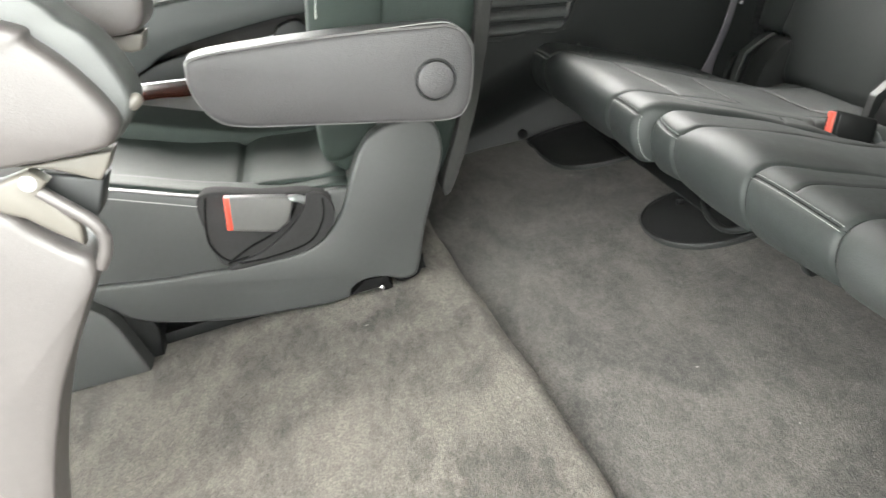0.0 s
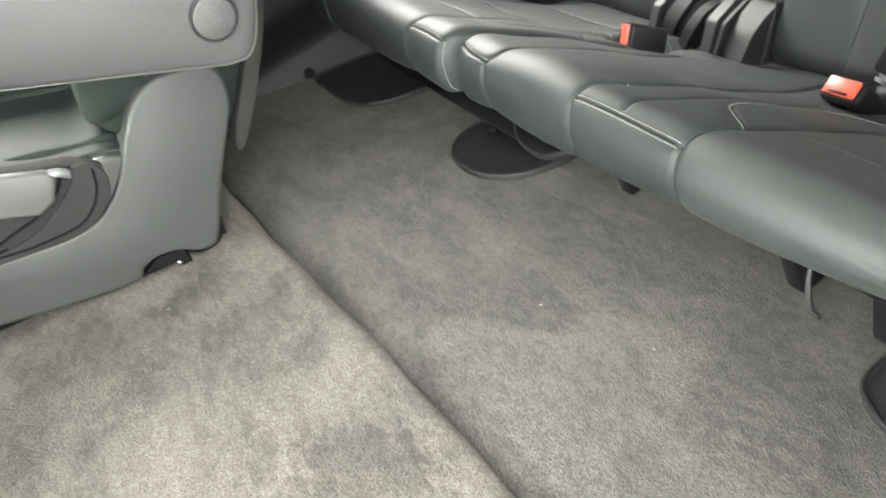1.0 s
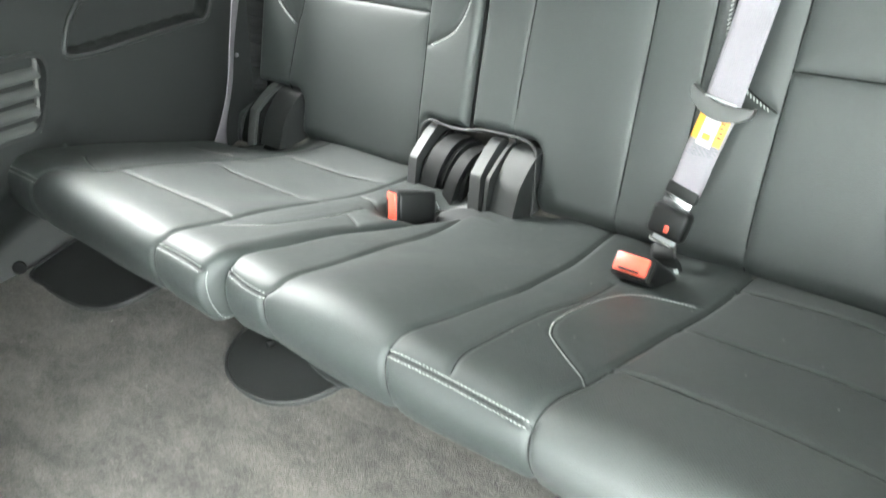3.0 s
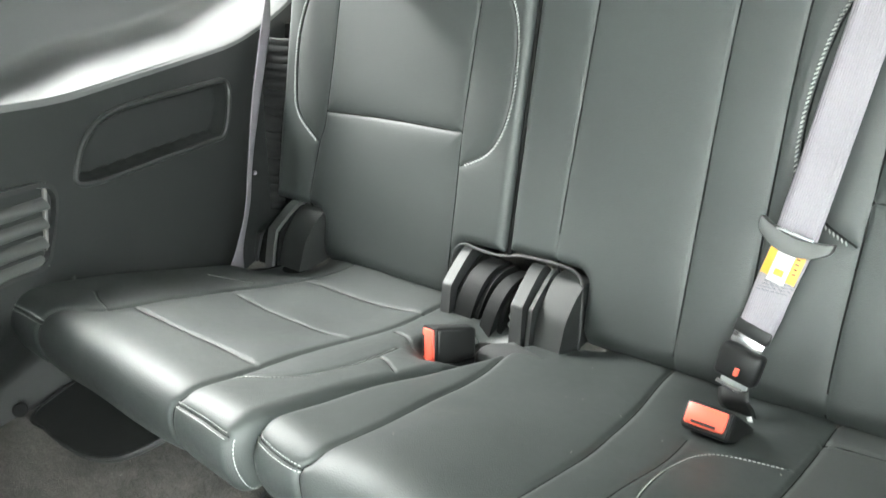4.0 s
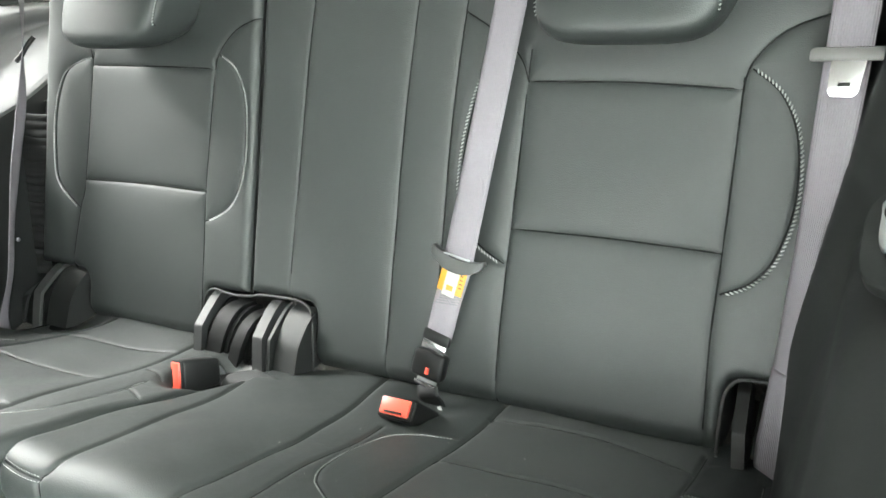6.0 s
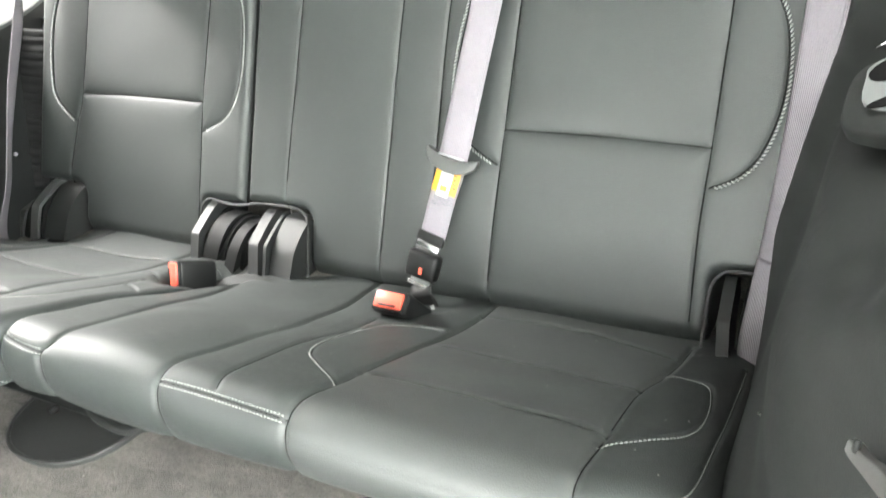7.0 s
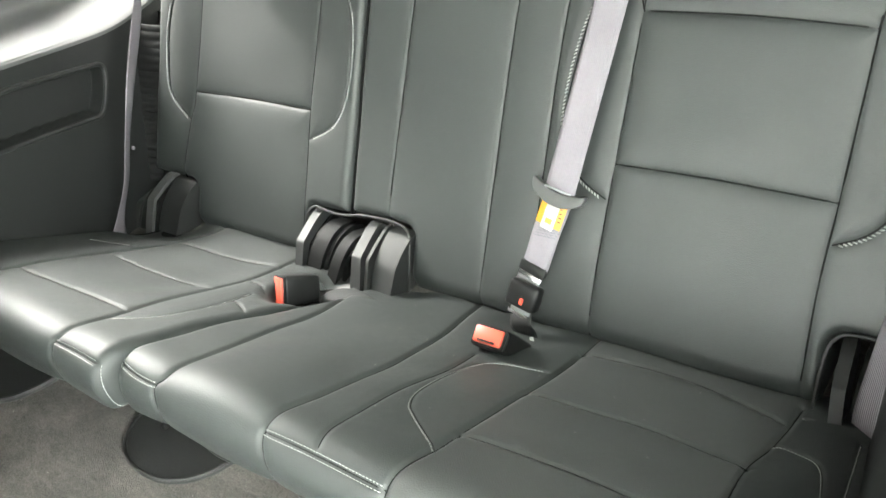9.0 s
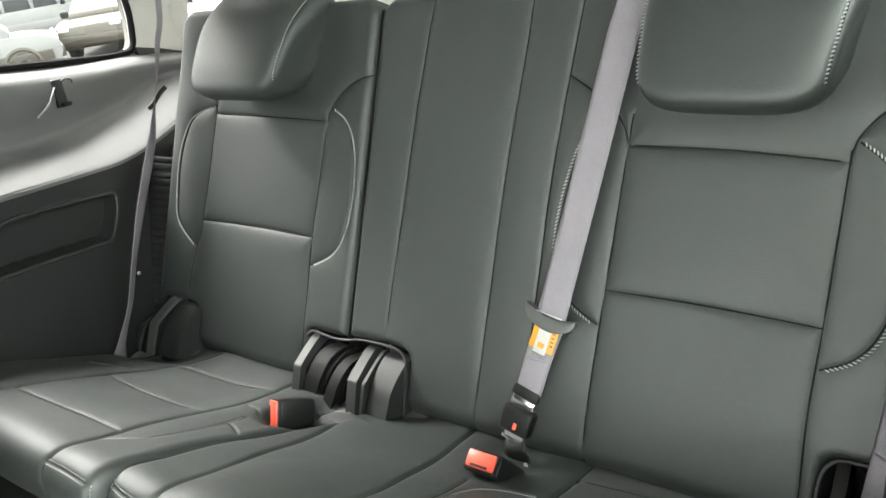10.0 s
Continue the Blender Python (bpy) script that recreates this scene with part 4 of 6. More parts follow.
def near_region(x, s):
    y_ = np.interp(s, _run, _pp[:, 0])
    lx = np.interp(s, [p[1] for p in insL], [p[0] for p in insL])
    rx = np.interp(s, [p[1] for p in insR], [p[0] for p in insR])
    return ((x > lx) & (x < rx)).astype(np.int32)


DEEP = 0.0030
nsk = cushion("cushion", -0.196, 0.640, 0.0, 0.0,
              [(sA, DEEP, 0.0042), (sB, DEEP, 0.0042), (sC, 0.0018, 0.0036), (front_seam, 0.0018, 0.003), (front_seam_a, 0.0018, 0.003), (insL, DEEP, 0.0042), (white, 0.0016, 0.003),
               (ins1, 0.0018, 0.0045), (ins2, 0.0018, 0.0045), (ins3, 0.0018, 0.0045), (insR, DEEP, 0.0042), (wR, 0.0018, 0.003), (wF, 0.0018, 0.003)],
              near_seat, "black leather cushion with a perforated insert", r=0.024, corner0=0.022, corner1=0.028, region=near_region, dips=near_dips)
for path_, r_ in ((front_seam, 0.0005), (front_seam_a, 0.0005), (white, 0.00065), (wR, 0.0007), (wF, 0.0006)):
    rows_ = (-0.0034, 0.0030) if path_ in (front_seam, front_seam_a) else (-0.0042,)
    for o_ in rows_:
        nsk.stitches("stitching", (np.array(path_) + np.array([0.0, o_])).tolist(), nsk.ob, r=r_)

# far single cushion
far_seat = thing("bench_seat", (-0.46, 0.25, 0.0), "black leather single bench seat with white stitching", "car seat", "third-row seats")


def F(*pts):
    return [(x, along(y + 0.02)) for x, y in pts]


fR = [(-0.305, SB), (-0.303, -0.03), (-0.301, 0.0)] + F((-0.296, 0.0), (-0.302, 0.090), (-0.335, 0.250), (-0.360, 0.407), (-0.365, 0.48))
fL = [(-0.640, SB), (-0.638, -0.03), (-0.634, 0.0)] + F((-0.622, 0.02), (-0.592, 0.060), (-0.612, 0.239), (-0.612, 0.372), (-0.61, 0.48))
f1, f2, f3 = F((-0.585, 0.084), (-0.302, 0.090)), F((-0.612, 0.239), (-0.335, 0.250)), F((-0.612, 0.372), (-0.358, 0.407))
fst = [(-0.301, 0.0), (-0.25, 0.0), (-0.200, -0.002)]
fstl = [(-0.634, 0.0), (-0.68, 0.0), (-0.735, -0.002)]
fw = F((-0.296, 0.055), (-0.270, 0.078), (-0.248, 0.113), (-0.246, 0.17), (-0.257, 0.226), (-0.270, 0.27))
fw2 = F((-0.590, 0.055), (-0.635, 0.062), (-0.672, 0.074))
fe1 = F((-0.325, 0.315), (-0.300, 0.312), (-0.272, 0.297))
fe2 = F((-0.254, 0.225), (-0.236, 0.221), (-0.205, 0.205))
fw3 = F((-0.700, 0.262), (-0.66, 0.285), (-0.635, 0.300))


def far_dips(x, s):
    y_ = np.interp(s, _run, _pp[:, 0]) - 0.02
    g = lambda cx, cy, rx, ry: np.exp(-(((x - cx) / rx) ** 2 + ((y_ - cy) / ry) ** 2) ** 2)
    return -0.035 * g(-0.235, 0.36, 0.045, 0.075) - 0.010 * g(-0.46, 0.27, 0.11, 0.16) + 0.0010 * np.sin(x * 27 + y_ * 9) - 0.022 * g(-0.745, 0.43, 0.11, 0.085)


fsk = cushion("cushion", -0.765, -0.186, -0.02, 0.012,
              [(fR, DEEP, 0.0042), (fL, DEEP, 0.0042), (f1, 0.0014, 0.0045), (f2, 0.0014, 0.0045), (f3, 0.0014, 0.0045), (fst, 0.0018, 0.003), (fstl, 0.0018, 0.003), (fw, 0.0018, 0.003), (fw2, 0.0012, 0.003), (fw3, 0.0012, 0.003), (fe1, 0.0016, 0.003), (fe2, 0.0016, 0.003)],
              far_seat, "black leather cushion", r=0.022, corner0=0.05, corner1=0.016, dips=far_dips)
for path_ in (fst, fstl, fw, fw2, fw3):
    for o_ in (-0.0034, 0.0030) if path_ in (fst, fstl) else (-0.0042,):
        fsk.stitches("stitching", (np.array(path_) + np.array([0.0, o_])).tolist(), fsk.ob, r=0.0005)
fsk.stitches("stitching", [(-0.1925, SB + 0.004), (-0.1925, -0.03), (-0.1935, -0.002)], fsk.ob)

# backrests
UP, NORM = np.array([0.0, 0.4179, 0.9085]), np.array([0.0, -0.9085, 0.4179])


def back_point(x, u, n=0.0):
    return Vector((x, 0.478, 0.0)) + Vector(UP) * u + Vector(NORM) * n


def back_base(x, s):
    p = np.stack([x, 0.478 + UP[1] * s, UP[2] * s], -1)
    return p, np.broadcast_to(NORM, p.shape)


def rect_inside(x, s, x0, x1, s0, s1):
    return np.minimum(np.minimum(x - x0, x1 - x), np.minimum(s - s0, s1 - s))


def notch(x, s, x0, x1, top, r):
    """Distance outside a rounded notch cut into the foot of a backrest."""
    qx = np.abs(x - (x0 + x1) / 2) - (x1 - x0) / 2 + r
    qy = s - top + r
    return np.hypot(np.maximum(qx, 0), np.maximum(qy, 0)) + np.minimum(np.maximum(qx, qy), 0) - r


def backrest(name, x0, x1, top, seams, notches, parent, label, step=0.0022):
    def inside(x, s):
        d = rect_inside(x, s, x0, x1, -0.06, top)
        # rounded upper corners
        for xe, sg in ((x0, 1), (x1, -1)):
            cx, cy, r = xe + sg * 0.035, top - 0.035, 0.035
            corner = ((x - cx) * sg < 0) & (s > cy)
            d = np.where(corner, r - np.hypot(x - cx, s - cy), d)
        for a, b, t, r in notches:
            d = np.minimum(d, notch(x, s, a, b, t, r))
        return d

    def extra(x, s):
        return -rolled(inside(x, s), 0.018) - 0.030 * np.clip((0.034 - s) / 0.040, 0, 1.2) ** 2.2 + 0.0009 * np.sin(x * 19 + 3 * np.sin(s * 11)) * np.cos(s * 13)
    sk = Skin(back_base, seams, 0.0044, 0.012, extra, 0.5)
    xs = np.linspace(x0, x1, int((x1 - x0) / step) + 1)
    ss = np.linspace(-0.06, top, int((top + 0.06) / step) + 1)
    sk.ob = sk.grid(name, xs, ss, LEATHER, parent, label, keep=lambda x, s: inside(x, s) > 0.0, skirt=tuple(-0.11 * NORM))
    sk.threads(sk.ob, r=0.0016, sunk=0.0001)
    bm_ = bmesh.new()
    bm_.faces.new([bm_.verts.new(back_point(x, u, -0.125)) for x, u in ((x0 + 0.002, -0.05), (x1 - 0.002, -0.05), (x1 - 0.002, top - 0.004), (x0 + 0.002, top - 0.004))])
    wpart("back_panel", bm_, CARPET_REAR, parent, "charcoal carpeted rear of the backrest")
    return sk


bL = [(0.224, 0.52), (0.222, 0.475), (0.213, 0.265), (0.207, 0.10), (0.207, -0.06)]
bR = [(0.5135, 0.478), (0.514, 0.465), (0.509, 0.263), (0.505, 0.14), (0.510, -0.06)]
bT, bM = [(0.222, 0.475), (0.37, 0.476), (0.514, 0.469)], [(0.213, 0.265), (0.36, 0.266), (0.509, 0.262)]
b1 = [(-0.153, 0.72), (-0.163, 0.62), (-0.173, 0.45), (-0.187, 0.11), (-0.19, 0.05)]
b2 = [(0.038, 0.72), (0.034, 0.61), (0.022, 0.43), (0.015, 0.1), (0.014, -0.06)]
b3 = [(0.126, 0.70), (0.119, 0.62), (0.115, 0.572), (0.104, 0.42), (0.101, 0.21), (0.100, 0.05)]
bLc = [(0.170, 0.508), (0.146, 0.465), (0.130, 0.392), (0.126, 0.312), (0.138, 0.262), (0.169, 0.233), (0.206, 0.213)]
bRc = [(0.523, 0.494), (0.556, 0.468), (0.579, 0.426), (0.588, 0.372), (0.586, 0.315), (0.570, 0.260), (0.545, 0.228), (0.511, 0.210)]
bRa = [(0.5135, 0.470), (0.520, 0.498), (0.541, 0.527), (0.572, 0.548), (0.628, 0.566)]
bLa = [(0.222, 0.475), (0.213, 0.500), (0.190, 0.528), (0.155, 0.552), (0.117, 0.574)]
nbk = backrest("backrest", -0.2725, 0.632, 0.709,
               [(bL, 0.0021, 0.0020), (bR, 0.0021, 0.0020), (bT, 0.0019, 0.0023), (bM, 0.0019, 0.0023), (b1, 0.0020, 0.0020), (b2, 0.0020, 0.0020), (b3, 0.0026, 0.0026), (bLc, 0.0020, 0.0020), (bRc, 0.0020, 0.0020), (bRa, 0.0021, 0.0020), (bLa, 0.0021, 0.0020)],
               [(-0.40, -0.130, 0.107, 0.022), (0.530, 0.70, 0.105, 0.02)], near_seat, "black leather backrest")
for path_, dx in ((bLc, -0.0042), (bRc, 0.0042)):
    nbk.stitches("stitching", (np.array(path_) + np.array([dx, -0.0010])).tolist(), nbk.ob, r=0.0010, lift=0.0011, slant=0.75, step=0.0056, length=0.0058)

cL = [(-0.699, 0.515), (-0.700, 0.495), (-0.711, 0.271), (-0.725, 0.214), (-0.742, 0.10), (-0.745, -0.06)]
cR = [(-0.378, 0.495), (-0.378, 0.489), (-0.388, 0.272), (-0.387, 0.12), (-0.386, -0.06)]
cT, cM = [(-0.700, 0.494), (-0.54, 0.493), (-0.378, 0.489)], [(-0.711, 0.272), (-0.55, 0.275), (-0.388, 0.272)]
cRc = [(-0.368, 0.512), (-0.335, 0.492), (-0.312, 0.455), (-0.301, 0.400), (-0.303, 0.313), (-0.330, 0.252), (-0.385, 0.220)]
cLc = [(-0.700, 0.510), (-0.750, 0.496), (-0.783, 0.468), (-0.803, 0.396), (-0.800, 0.300), (-0.780, 0.255), (-0.727, 0.216)]
cRa = [(-0.378, 0.489), (-0.368, 0.521), (-0.332, 0.556), (-0.284, 0.575)]
cLa = [(-0.700, 0.494), (-0.706, 0.522), (-0.718, 0.545), (-0.73, 0.58)]
fbk = backrest("backrest", -0.842, -0.2810, 0.713,
               [(cL, 0.0021, 0.0020), (cR, 0.0021, 0.0020), (cT, 0.0019, 0.0023), (cM, 0.0019, 0.0023), (cRc, 0.0020, 0.0020), (cLc, 0.0020, 0.0020), (cRa, 0.0021, 0.0020), (cLa, 0.0021, 0.0020)],
               [(-0.375, -0.10, 0.101, 0.020), (-1.0, -0.694, 0.094, 0.03)], far_seat, "black leather backrest")
for path_, dx in ((cLc, -0.0042), (cRc, 0.0042)):
    fbk.stitches("stitching", (np.array(path_) + np.array([dx, -0.0010])).tolist(), fbk.ob, r=0.0011, lift=0.0012, slant=0.75, step=0.0056, length=0.0056)
# ribbed vinyl gaiter that closes the gap to the side trim
random.seed(31)
gv, gf = [], []
gu = np.linspace(0.07, 0.40, 151)
gq = np.linspace(0.0, 1.0, 13)
for u in gu:
    ph = (u - 0.07) / 0.0165
    rib = 0.0042 * abs(math.sin(math.pi * ph)) ** 0.6
    wave = 0.6 * math.sin(int(ph) * 2.3)
    for q in gq:
        xe = -0.884 - 0.15 * (u - 0.12)
        x = -0.836 + (xe + 0.836) * q
        sag = 0.004 * math.sin(math.pi * q) * (1 + wave)
        gv.append(tuple(back_point(x, u - sag, -0.022 + 0.034 * q + rib * (1 - 0.5 * q))))
gn = len(gq)
for i in range(len(gu) - 1):
    for j in range(gn - 1):
        gf.append((i * gn + j, i * gn + j + 1, (i + 1) * gn + j + 1, (i + 1) * gn + j))
wmesh("gaiter", gv, gf, BOOT, far_seat, "black ribbed vinyl gaiter")
# no real piping: a black tube paints the gap's shade between the backrests
wpart("piping", tube([back_point(-0.2766, u, -0.011) for u in np.linspace(0.10, 0.69, 20)], 0.0042, 8), BELLOWS, far_seat, "matt black tube that darkens the gap between the backrests")


# head restraints: a thick pad leaning on the backrest, front panel sewn to the sides
HEAD = [(0.640, 0.496), (0.606, 0.506), (0.590, 0.526), (0.602, 0.553), (0.629, 0.591), (0.662, 0.629), (0.703, 0.660), (0.750, 0.682), (0.798, 0.684), (0.822, 0.650), (0.792, 0.580), (0.740, 0.514), (0.690, 0.495)]


def head_restraint(cx, seat, label):
    o_ = spline(HEAD, 6, True)
    c = np.array([0.705, 0.595])
    n_ = len(o_)
    W, seam_t = 0.129, 0.93

    def place(t, k):
        q = o_[k % n_]
        rnd = max(1 - abs(t) ** 5.0, 0.0) ** (1 / 3.2)
        front = 1.0 if q[0] < c[0] else 0.8
        e = q - c
        w = W * (1 + 0.75 * (q[1] - 0.60))
        crease = 1 - 0.022 * math.exp(-((abs(t) - seam_t) / 0.022) ** 2)
        y, z = c + e * (0.30 + 0.70 * rnd) * crease
        y -= 0.006 * front * (1 - t * t)
        return Vector((cx + w * t, y, z))
    ts = [-1, -0.997, -0.99, -0.98, -0.965, -0.95, -0.93, -0.915, -0.90, -0.885, -0.87, -0.855, -0.84, -0.81, -0.77, -0.7, -0.6, -0.45, -0.25, 0.0]
    ts = ts + [-t for t in ts[-2::-1]]
    verts, faces = [], []
    for t in ts:
        verts += [place(t, k) for k in range(n_)]
    for i in range(len(ts) - 1):
        for k in range(n_):
            faces.append((i * n_ + k, i * n_ + (k + 1) % n_, (i + 1) * n_ + (k + 1) % n_, (i + 1) * n_ + k))
    faces.append(tuple(range(n_ - 1, -1, -1)))
    faces.append(tuple((len(ts) - 1) * n_ + k for k in range(n_)))
    bm_ = bmesh.new()
    bv = [bm_.verts.new(v) for v in verts]
    for f in faces:
        bm_.faces.new([bv[i] for i in f])
    h = wpart("head_restraint", bm_, LEATHER, seat, label, True, 70)
    mid = Vector((cx, *c))
    for sx in (-1, 1):
        line = [place(sx * (seam_t - 0.006), k) for k in range(11, n_ * 8 // 13)]
        wpart("seam", tube([place(sx * (seam_t + 0.006), k) for k in range(10, n_ * 8 // 13)], 0.0010, 6), SEAM, h, "dark sewn seam")
        run = [0.0]
        for a, b in zip(line, line[1:]):
            run.append(run[-1] + (b - a).length)
        at_ = lambda s_: Vector([float(np.interp(s_, run, [p[k] for p in line])) for k in range(3)])
        ver, fac = [], []
        s_ = 0.0
        while s_ + 0.0036 < run[-1]:
            a, b = at_(s_), at_(s_ + 0.0036)
            d = (b - a).normalized()
            out = ((a - mid) * Vector((0, 1, 1))).normalized()
            s1 = d.cross(out).normalized()
            n0 = len(ver)
            mid_q, way_q = (a + b) / 2, (d * 0.45 + s1 * 0.89).normalized()
            a, b = mid_q - way_q * 0.0026, mid_q + way_q * 0.0026
            s1 = way_q.cross(out).normalized()
            for q in (a, b):
                for k in range(6):
                    ver.append(q + out * 0.0004 + (s1 * math.cos(k * math.pi / 3) + out * math.sin(k * math.pi / 3)) * 0.0009)
            for k in range(6):
                fac.append((n0 + k, n0 + (k + 1) % 6, n0 + 6 + (k + 1) % 6, n0 + 6 + k))
            fac.append(tuple(n0 + k for k in range(5, -1, -1)))
            fac.append(tuple(n0 + 6 + k for k in range(6)))
            s_ += 0.0052
        wmesh("stitching", ver, fac, THREAD, h, "white contrast stitching")
    return h


head_restraint(0.383, near_seat, "black leather head restraint")
head_restraint(-0.537, far_seat, "black leather head restraint")


# hinge covers at the foot of the backrests
def in_plane(x, u, n_):
    """Frame in the backrest's plane: x across, y up the backrest, z out of it."""
    m = Matrix((Vector((1, 0, 0)), Vector(UP), Vector(NORM))).transposed().to_4x4()
    m.translation = back_point(x, u, n_)
    return m


def arm_bar(x, w, parent, material, name, pts, nb, skew=0.0, taper=0.0):
    """A bent flat arm in the backrest's side plane; skew leans it with height, taper narrows its right side towards the front."""
    o_ = spline(pts, 5, True)
    bm_ = bmesh.new()
    r0 = [bm_.verts.new(back_point(x - w / 2 + skew * a, a, b)) for a, b in o_]
    r1 = [bm_.verts.new(back_point(x + w / 2 + skew * a - taper * max(b, 0.0), a, b)) for a, b in o_]
    bm_.faces.new(r0)
    bm_.faces.new(r1[::-1])
    n_ = len(o_)
    for k in range(n_):
        bm_.faces.new((r0[k], r1[k], r1[(k + 1) % n_], r0[(k + 1) % n_]))
    rim = [e for e in bm_.edges if abs(e.verts[0].co.x - e.verts[1].co.x) < 1e-6]
    bmesh.ops.bevel(bm_, geom=rim, offset=nb, segments=4, affect="EDGES", profile=0.5)
    return wpart(name, bm_, material, parent)


ARM = [(0.094, -0.018), (0.094, 0.002), (0.052, 0.044), (0.032, 0.053), (-0.045, 0.057), (-0.052, 0.030), (-0.03, 0.010), (0.028, 0.010), (0.074, -0.026)]
COVER = [(0.090, -0.03), (0.092, -0.004), (0.080, 0.012), (0.052, 0.030), (0.020, 0.041), (-0.055, 0.046), (-0.06, -0.01), (0.02, -0.04)]
DRUM = [(0.080, -0.03), (0.084, -0.006), (0.078, 0.014), (0.062, 0.032), (0.038, 0.044), (0.008, 0.050), (-0.05, 0.050), (-0.055, 0.0), (0.02, -0.04)]
hm = thing("seat_hinge", (-0.23, 0.47, 0.0), "black plastic hinge covers with satin arms between the backrests", "hinge")
arm_bar(-0.3360, 0.018, hm, ARMGREY, "arm", ARM, 0.004, skew=-0.14)
arm_bar(-0.3235, 0.005, hm, BELLOWS, "spacer", [(a * 0.90, b - 0.012) for a, b in ARM], 0.001, skew=-0.10)
arm_bar(-0.3065, 0.034, hm, HINGEBLACK, "barrel", DRUM, 0.011, skew=0.10)
arm_bar(-0.2840, 0.008, hm, HINGEBLACK, "washer", [(a * 0.95, b - 0.006) for a, b in DRUM], 0.002, skew=0.12)
arm_bar(-0.2580, 0.023, hm, HINGEBLACK, "link_arm", [(a * 0.90, b + 0.001) for a, b in DRUM], 0.008, skew=0.14)
arm_bar(-0.2400, 0.008, hm, HINGEBLACK, "washer", [(a * 0.85, b - 0.010) for a, b in DRUM], 0.002)
wpart("spring", tube([back_point(-0.2305 + 0.003 * math.sin(k * 1.1), 0.030 - 0.0022 * k, 0.028 + 0.004 * math.cos(k * 1.1)) for k in range(24)], 0.0016, 6), SATIN, hm, "small tension spring")
arm_bar(-0.2010, 0.021, hm, ARMGREY, "arm", ARM, 0.004, skew=-0.16)
arm_bar(-0.1875, 0.005, hm, BELLOWS, "spacer", [(a * 0.92, b - 0.010) for a, b in ARM], 0.001, skew=-0.12)
arm_bar(-0.1815, 0.0065, hm, PLASTIC, "flange", [(a * 0.98, b - 0.004) for a, b in ARM], 0.002, skew=-0.10)
arm_bar(-0.1500, 0.052, hm, PLASTIC, "cover", COVER, 0.007, skew=-0.05, taper=0.16)
wpart("gasket", tube([back_point(x, u, 0.006) for x, u in spline([(-0.376, 0.02), (-0.374, 0.076), (-0.366, 0.094), (-0.351, 0.1015), (-0.328, 0.099), (-0.299, 0.097), (-0.268, 0.100), (-0.244, 0.105), (-0.197, 0.1075), (-0.158, 0.106), (-0.1405, 0.099), (-0.133, 0.086), (-0.128, 0.05), (-0.1235, -0.01)], 6)], 0.0024, 8), RUBBER, hm, "black rubber gasket")
pl = slab([(-0.226, 0.376), (-0.214, 0.397), (-0.184, 0.410), (-0.148, 0.407), (-0.112, 0.396), (-0.100, 0.376), (-0.15, 0.350), (-0.21, 0.352)], 2, -0.03, 0.031, 0.010)
wpart("base_cover", pl, ARMGREY, hm, "grey plastic base cover")

hf = thing("seat_hinge", (-0.74, 0.47, 0.0), "black plastic hinge cover at the foot of the single backrest", "hinge")
arm_bar(-0.8300, 0.016, hf, ARMGREY, "arm", [(a * 0.62, b - 0.008) for a, b in ARM], 0.003)
arm_bar(-0.8060, 0.026, hf, HINGEBLACK, "barrel", [(a * 0.80, b - 0.006) for a, b in DRUM], 0.005)
# paler grey than the other hinge arms, imitating window light on this one
arm_bar(-0.7760, 0.022, hf, SHIELDGREY, "arm", [(a * 0.97, b) for a, b in ARM], 0.004, skew=-0.10)
arm_bar(-0.7605, 0.005, hf, HINGEBLACK, "spacer", [(a * 0.92, b - 0.005) for a, b in ARM], 0.001, skew=-0.10)
arm_bar(-0.7240, 0.066, hf, PLASTIC, "cover", [(a * 0.98, b) for a, b in COVER], 0.007, skew=-0.05, taper=0.14)
hn = thing("seat_hinge", (0.555, 0.48, 0.0), "black plastic hinge bracket at the foot of the two-place backrest", "hinge")
arm_bar(0.5600, 0.016, hn, ARMGREY, "arm", [(a * 1.0, b - 0.022) for a, b in ARM], 0.004, skew=-0.10)
arm_bar(0.5850, 0.030, hn, BLACK, "cover", [(a * 0.95, b - 0.040) for a, b in COVER], 0.006)
wpart("foot_clip", box((0.016, 0.014, 0.016), in_plane(0.566, -0.012, 0.036), 0.003), PLASTIC, hn)
wpart("gasket", tube([back_point(x, u, 0.004) for x, u in spline([(0.5275, -0.02), (0.5275, 0.04), (0.530, 0.080), (0.539, 0.099), (0.556, 0.1075), (0.61, 0.108)], 6)], 0.0024, 8), RUBBER, hn, "black rubber gasket")
pl = slab([(0.525, 0.440), (0.532, 0.428), (0.556, 0.424), (0.592, 0.432), (0.592, 0.450), (0.53, 0.450)], 2, -0.03, 0.012, 0.006)
wpart("base_cover", pl, SHIELDGREY, hn, "grey plastic base cover")


